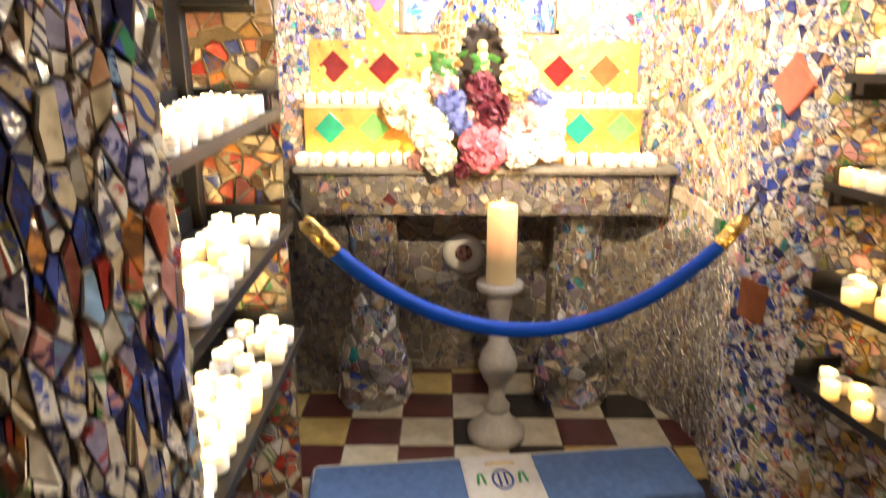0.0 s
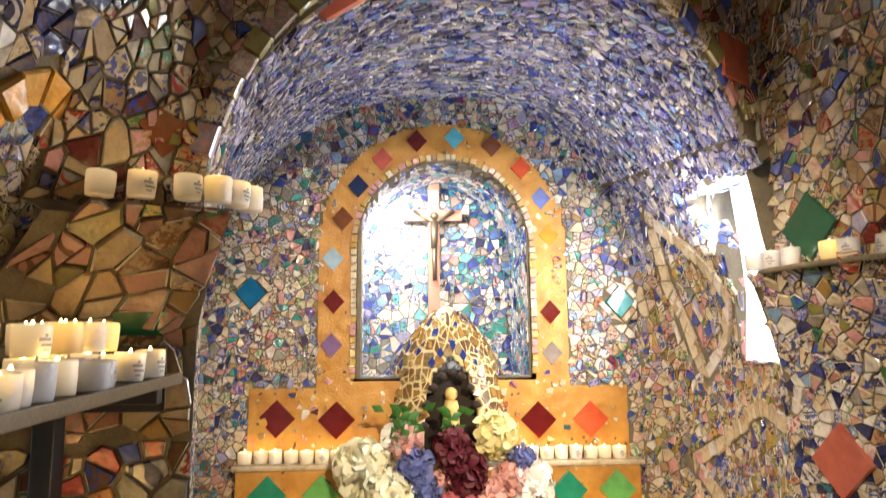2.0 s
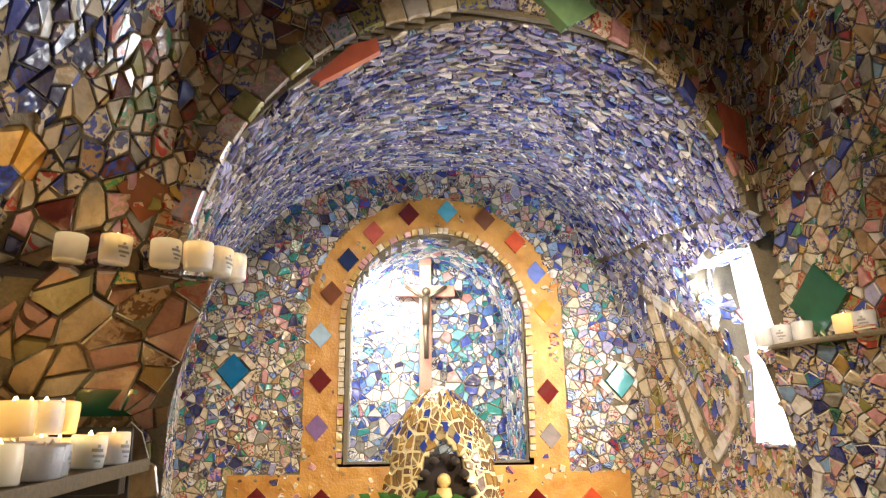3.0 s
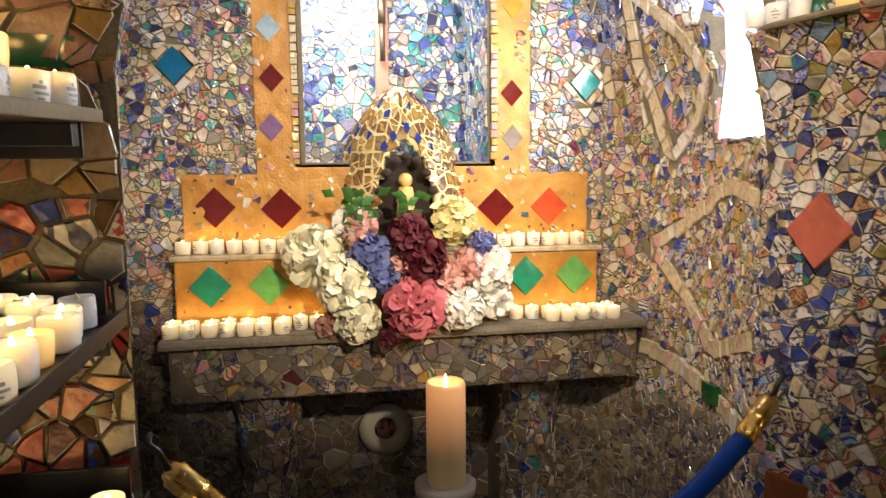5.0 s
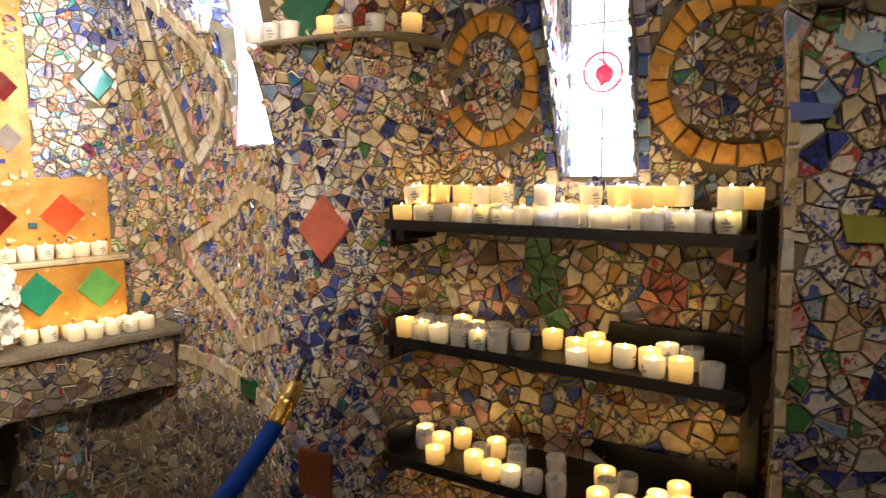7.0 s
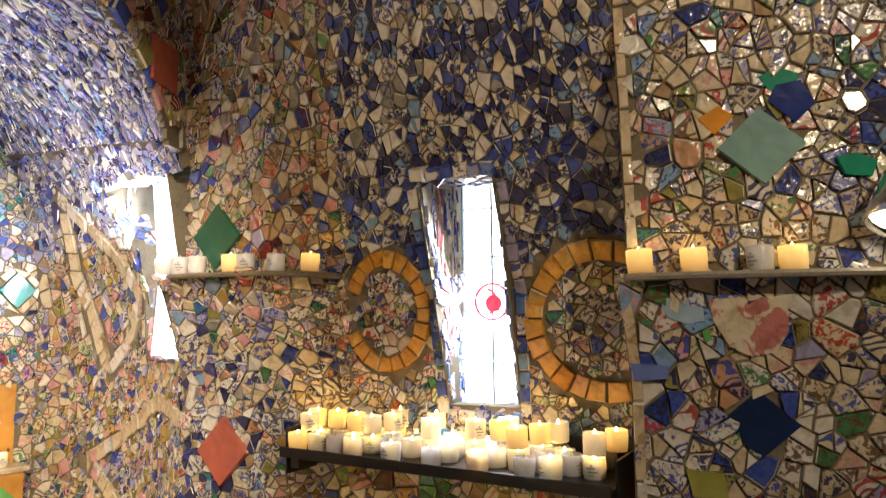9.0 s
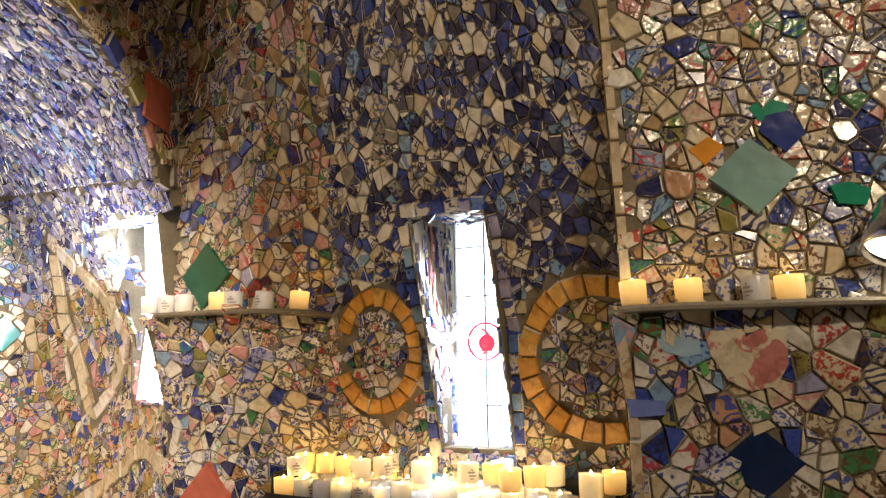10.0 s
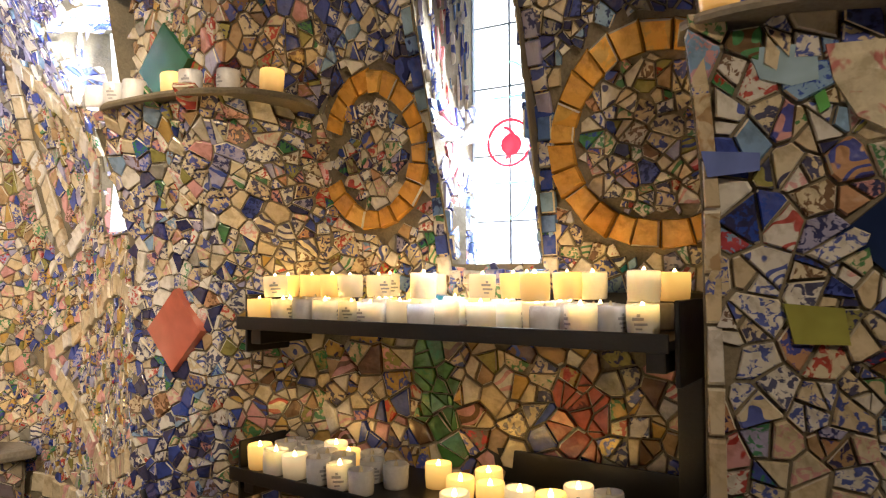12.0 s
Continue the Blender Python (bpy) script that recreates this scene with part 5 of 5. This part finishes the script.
for x in (-0.015, 0.005):
    tube("emblem_bar", [(x, -0.06, 0.066), (x, 0.0, 0.066)], 0.004, BLUETHREAD, kneel, 6)
tube("emblem_crown", [(-0.05, 0.055, 0.066), (-0.02, 0.06, 0.066), (0.03, 0.06, 0.066), (0.05, 0.055, 0.066)], 0.004, GOLDTHREAD, kneel, 6)

# ---- grotto shrine, statue, cross ----
shrine = new("grotto_shrine")
tagged(shrine, "domed shell-like grotto of gold mosaic with a dark opening", "shrine")
rng = random.Random(41)
GX, GY = 0.135, 2.60
HB = 1.20


def dome_at(u, v):
    """Half dome: u round it, v the height."""
    t = min(1.0, max(0.0, (v - HB) / 0.49))
    r = 0.215 * (1 - t ** 2.2) ** 0.66 + 0.004
    a = math.pi + u / 0.2
    return GX + r * math.cos(a), GY + 0.10 + 0.80 * r * math.sin(a), v


class Dome(Mosaic):
    def at(self, u, v):
        p, du, dv, n = Mosaic.at(self, u, v)
        if n.dot(Vector((p.x - GX, p.y - GY - 0.1, 0.02))) < 0:
            n = -n
        return p, du, dv, n


def mouth(u, v):
    x = dome_at(u, v)[0]
    t = (x - GX - 0.0) / 0.088
    return dome_at(u, v)[1] < GY + 0.03 and abs(t) < 1 and v < HB + 0.10 + 0.22 * math.sqrt(1 - t * t)


GROUT = plain("yellow_grout", (0.80, 0.68, 0.36), 0.6, vary=0.2)
dome = Dome("shell", dome_at, (GX, GY, 1.4), "")
nu, nv = 36, 30
dv, df = [], []
for i in range(nu + 1):
    for j in range(nv + 1):
        dv.append(dome_at(math.pi * 0.2 * i / nu, HB + 0.489 * j / nv))
for i in range(nu):
    for j in range(nv):
        if not mouth(math.pi * 0.2 * (i + 0.5) / nu, HB + 0.489 * (j + 0.5) / nv):
            df.append((i * (nv + 1) + j, (i + 1) * (nv + 1) + j, (i + 1) * (nv + 1) + j + 1, i * (nv + 1) + j + 1))
shell = mesh_object("shell", dv, df, [GROUT], None, True, shrine)
sol = shell.modifiers.new("thickness", "SOLIDIFY")
sol.thickness = 0.02
dome.wall = shell
dome.fill(0.0, math.pi * 0.2, HB, HB + 0.48, 0.029, lambda u, v, p: None if mouth(u, v) else (M["t_cobalt"] if rng.random() < 0.06 else M["grotto"]), rng, 1.0, lambda u, v: True, 0.0055, 0.004, 0.1)
# near-black, for the panel behind the mouth and the rim stones
DARK = plain("near_black_grotto", (0.03, 0.02, 0.015), 0.9)
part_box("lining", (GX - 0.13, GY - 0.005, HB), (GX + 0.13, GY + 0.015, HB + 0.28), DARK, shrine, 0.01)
for a in np.linspace(0.15, math.pi - 0.15, 9):
    lathe("rim_stone", [(0.004, 0), (0.015, 0.006), (0.017, 0.014), (0.010, 0.022), (0.002, 0.026)], DARK, shrine, 8, (GX + 0.088 * math.cos(a), GY - 0.066, HB + 0.07 + 0.19 * math.sin(a)))
for x, z in ((GX - 0.035, 1.53), (GX + 0.01, 1.555), (GX + 0.045, 1.525), (GX - 0.06, 1.50)):
    u = 0.1 * math.pi + (x - GX) * 1.15
    dome.tile(u, z, 0.016, 0.020, M["t_cobalt"], 45, 0.010)

IVORY_PAINT = plain("ivory_paint", (0.74, 0.54, 0.20), 0.4, vary=0.15)
bm = bmesh.new()
for r, z0, z1, k in ((0.036, 0.0, 0.15, 0.024), (0.030, 0.14, 0.185, 0.020)):
    c = bmesh.ops.create_cone(bm, segments=14, radius1=r, radius2=k, depth=z1 - z0, cap_ends=True)
    bmesh.ops.translate(bm, vec=(0, 0, (z0 + z1) / 2), verts=c["verts"])
s = bmesh.ops.create_uvsphere(bm, u_segments=12, v_segments=8, radius=0.021)
bmesh.ops.translate(bm, vec=(0, 0, 0.205), verts=s["verts"])
statue = from_bm("statuette", bm, IVORY_PAINT)
statue.location = (GX + 0.0, GY - 0.045, 1.2005)
tagged(statue, "small ivory painted devotional statuette in the grotto", "statuette")

WOOD = plain("reddish_wood", (0.46, 0.22, 0.16), 0.5, vary=0.25, scale=30)
METAL = plain("dull_bronze", (0.16, 0.13, 0.09), 0.4, 0.7)
cross = new("crucifix")
cross.location = (0.105, 2.93, 1.40)
tagged(cross, "reddish wooden crucifix standing in the niche", "crucifix")
part_box("upright", (-0.022, -0.012, 0.0), (0.022, 0.012, 0.775), WOOD, cross, 0.003)
part_box("crossbar", (-0.108, -0.0135, 0.63), (0.108, 0.0135, 0.672), WOOD, cross, 0.003)
part_box("title_plate", (-0.018, -0.0165, 0.70), (0.018, -0.012, 0.745), CHINA_WHITE, cross, 0.001)
bm = bmesh.new()
for a, b, r in (((-0.075, -0.025, 0.665), (0, -0.025, 0.615), 0.007), ((0.075, -0.025, 0.665), (0, -0.025, 0.615), 0.007), ((0, -0.025, 0.625), (0, -0.027, 0.52), 0.015), ((0, -0.027, 0.53), (0.002, -0.025, 0.40), 0.010)):
    a, b = Vector(a), Vector(b)
    c = bmesh.ops.create_cone(bm, segments=8, radius1=r, radius2=r * 0.85, depth=(b - a).length, cap_ends=True)
    bmesh.ops.transform(bm, matrix=Matrix.Translation((a + b) / 2) @ (b - a).to_track_quat("Z", "Y").to_matrix().to_4x4(), verts=c["verts"])
s = bmesh.ops.create_uvsphere(bm, u_segments=8, v_segments=6, radius=0.016)
bmesh.ops.translate(bm, vec=(0, -0.028, 0.645), verts=s["verts"])
from_bm("bronze_figure", bm, METAL, cross)

# ---- flowers ----
PETAL = {}
for key, a in {"cream": (0.90, 0.88, 0.68), "white": (0.92, 0.91, 0.87), "pink": (0.62, 0.17, 0.22), "blush": (0.72, 0.40, 0.36), "wine": (0.10, 0.008, 0.02), "blue": (0.14, 0.17, 0.42), "yellow": (0.78, 0.70, 0.35), "dusty": (0.40, 0.20, 0.16)}.items():
    PETAL[key] = plain("petal_" + key, a, 0.6, vary=0.12, scale=25, bump=0.2)
LEAFMAT = plain("leaf_green", (0.05, 0.16, 0.03), 0.45, vary=0.35, scale=30)
bouquet = new("silk_flower_bouquet")
tagged(bouquet, "large bouquet of cream, pink and wine silk flowers on the altar", "bouquet")


def bloom(centre, radius, colour, rng, count=70, curl=0.5):
    """A round head of many small cupped petals."""
    verts, faces = [], []
    for i in range(count):
        z = 1 - 2 * (i + 0.5) / count
        a = i * 2.39996 + rng.uniform(-0.3, 0.3)
        d = Vector((math.sqrt(1 - z * z) * math.cos(a), math.sqrt(1 - z * z) * math.sin(a), z))
        if d.y > 0.5:
            continue
        side = d.cross(Vector((rng.uniform(-1, 1), rng.uniform(-1, 1), rng.uniform(-1, 1)))).normalized()
        up = d.cross(side)
        p = Vector(centre) + d * radius * rng.uniform(0.72, 0.98)
        s = radius * rng.uniform(0.20, 0.33)
        base = len(verts)
        lift = d * s * curl
        for q in (-side * s * 0.35 - d * s * 0.8, side * s * 0.35 - d * s * 0.8, side * s + up * s * 0.25 + lift * 0.4, side * s * 0.5 + up * s * 0.95 + lift, -side * s * 0.5 + up * s * 0.95 + lift, -side * s + up * s * 0.25 + lift * 0.4, d * s * 0.05 + up * s * 0.3):
            verts.append(tuple(p + q))
        faces += [(base, base + 1, base + 6), (base + 1, base + 2, base + 6), (base + 2, base + 3, base + 6), (base + 3, base + 4, base + 6), (base + 4, base + 5, base + 6), (base + 5, base, base + 6)]
    core = len(verts)
    for i in range(6):
        for j in range(10):
            t, a = math.pi * (i + 0.5) / 6, 2 * math.pi * j / 10
            verts.append((centre[0] + radius * 0.66 * math.sin(t) * math.cos(a), centre[1] + radius * 0.66 * math.sin(t) * math.sin(a), centre[2] + radius * 0.66 * math.cos(t)))
    for i in range(5):
        for j in range(10):
            k = (j + 1) % 10
            faces.append((core + i * 10 + j, core + i * 10 + k, core + (i + 1) * 10 + k, core + (i + 1) * 10 + j))
    mesh_object("flower_head", verts, faces, [PETAL[colour]], None, True, bouquet)


rng = random.Random(3)
for x, y, z, r, c, n in ((-0.13, 2.44, 1.20, 0.085, "cream", 90), (-0.05, 2.40, 1.12, 0.075, "cream", 80), (-0.02, 2.395, 1.03, 0.062, "cream", 80), (0.135, 2.38, 1.06, 0.082, "pink", 120), (0.265, 2.40, 1.05, 0.062, "white", 80),
                          (0.225, 2.42, 1.12, 0.055, "blush", 60), (0.30, 2.44, 1.17, 0.055, "blush", 40), (0.26, 2.46, 1.29, 0.068, "yellow", 60), (0.36, 2.46, 1.15, 0.07, "white", 70), (0.13, 2.42, 1.26, 0.060, "wine", 80),
                          (0.165, 2.40, 1.19, 0.062, "wine", 80), (0.02, 2.42, 1.21, 0.052, "blue", 60), (0.05, 2.40, 1.15, 0.045, "blue", 50), (-0.01, 2.44, 1.28, 0.052, "blush", 40), (-0.10, 2.43, 1.01, 0.036, "dusty", 50),
                          (0.38, 2.47, 1.06, 0.055, "white", 60), (0.10, 2.41, 1.17, 0.035, "blush", 30), (0.33, 2.43, 1.23, 0.04, "blue", 40), (0.40, 2.48, 1.12, 0.04, "blush", 40), (-0.04, 2.45, 1.29, 0.045, "white", 40), (0.06, 2.36, 0.985, 0.03, "wine", 40)):
    bloom((x, y, z), r, c, rng, n * 2)
for k in range(26):
    a = rng.uniform(0, 2 * math.pi)
    cx, cz = (rng.uniform(-0.08, 0.06), rng.uniform(1.31, 1.37)) if k < 18 else (rng.uniform(0.12, 0.2), rng.uniform(1.30, 1.37))
    d = Vector((math.cos(a), -0.4, math.sin(a) * 0.7)).normalized() * rng.uniform(0.035, 0.055)
    s = d.cross(Vector((0, 1, 0.3))).normalized() * 0.014
    p = Vector((cx, rng.uniform(2.40, 2.46), cz))
    mesh_object("leaf", [tuple(p), tuple(p + d * 0.5 + s), tuple(p + d), tuple(p + d * 0.5 - s), tuple(p + d * 0.5 - Vector((0, 0.006, 0)))], [(0, 1, 4), (1, 2, 4), (2, 3, 4), (3, 0, 4)], [LEAFMAT], None, True, bouquet)
pot = lathe("basket", [(0.09, 0.0), (0.12, 0.10), (0.115, 0.11)], plain("wicker", (0.12, 0.08, 0.04), 0.8, vary=0.4, scale=90, bump=1.0), bouquet, 20, (0.13, 2.53, 0.986))

# ---- spot lamp on the east ledge ----
CHROME = plain("chrome", (0.75, 0.75, 0.75), 0.12, 1.0, vary=0.05)
BULB = glow("lamp_glass", (1.0, 0.86, 0.62), (1, 1, 1), 7.0)
lamp = new("spot_lamp")
lamp.matrix_world = look((1.150, 0.475, 1.735), (1.02, 0.52, 1.45))
tagged(lamp, "round chrome spot lamp glaring on the candle ledge", "lamp")
lathe("housing", [(0.02, 0.10), (0.035, 0.08), (0.045, 0.03), (0.048, 0.0), (0.044, -0.002), (0.040, 0.01), (0.015, 0.03)], CHROME, lamp, 22)
lathe("bulb", [(0.004, 0.02), (0.036, 0.012), (0.038, 0.008), (0.02, 0.003), (0.003, 0.001)], BULB, lamp, 18)

# light blue tray on the rack's top shelf
tray = part_box("blue_tray", (-0.11, -0.012, 0), (0.11, 0.012, 0.012), plain("sky_blue_enamel", (0.05, 0.30, 0.62), 0.3), None, 0.003)
tray.matrix_world = pose(1.135, 1.27, 1.346, 0, 12, -80.5)
tagged(tray, "narrow sky-blue enamel strip under the window", "tray")

flush_pieces()
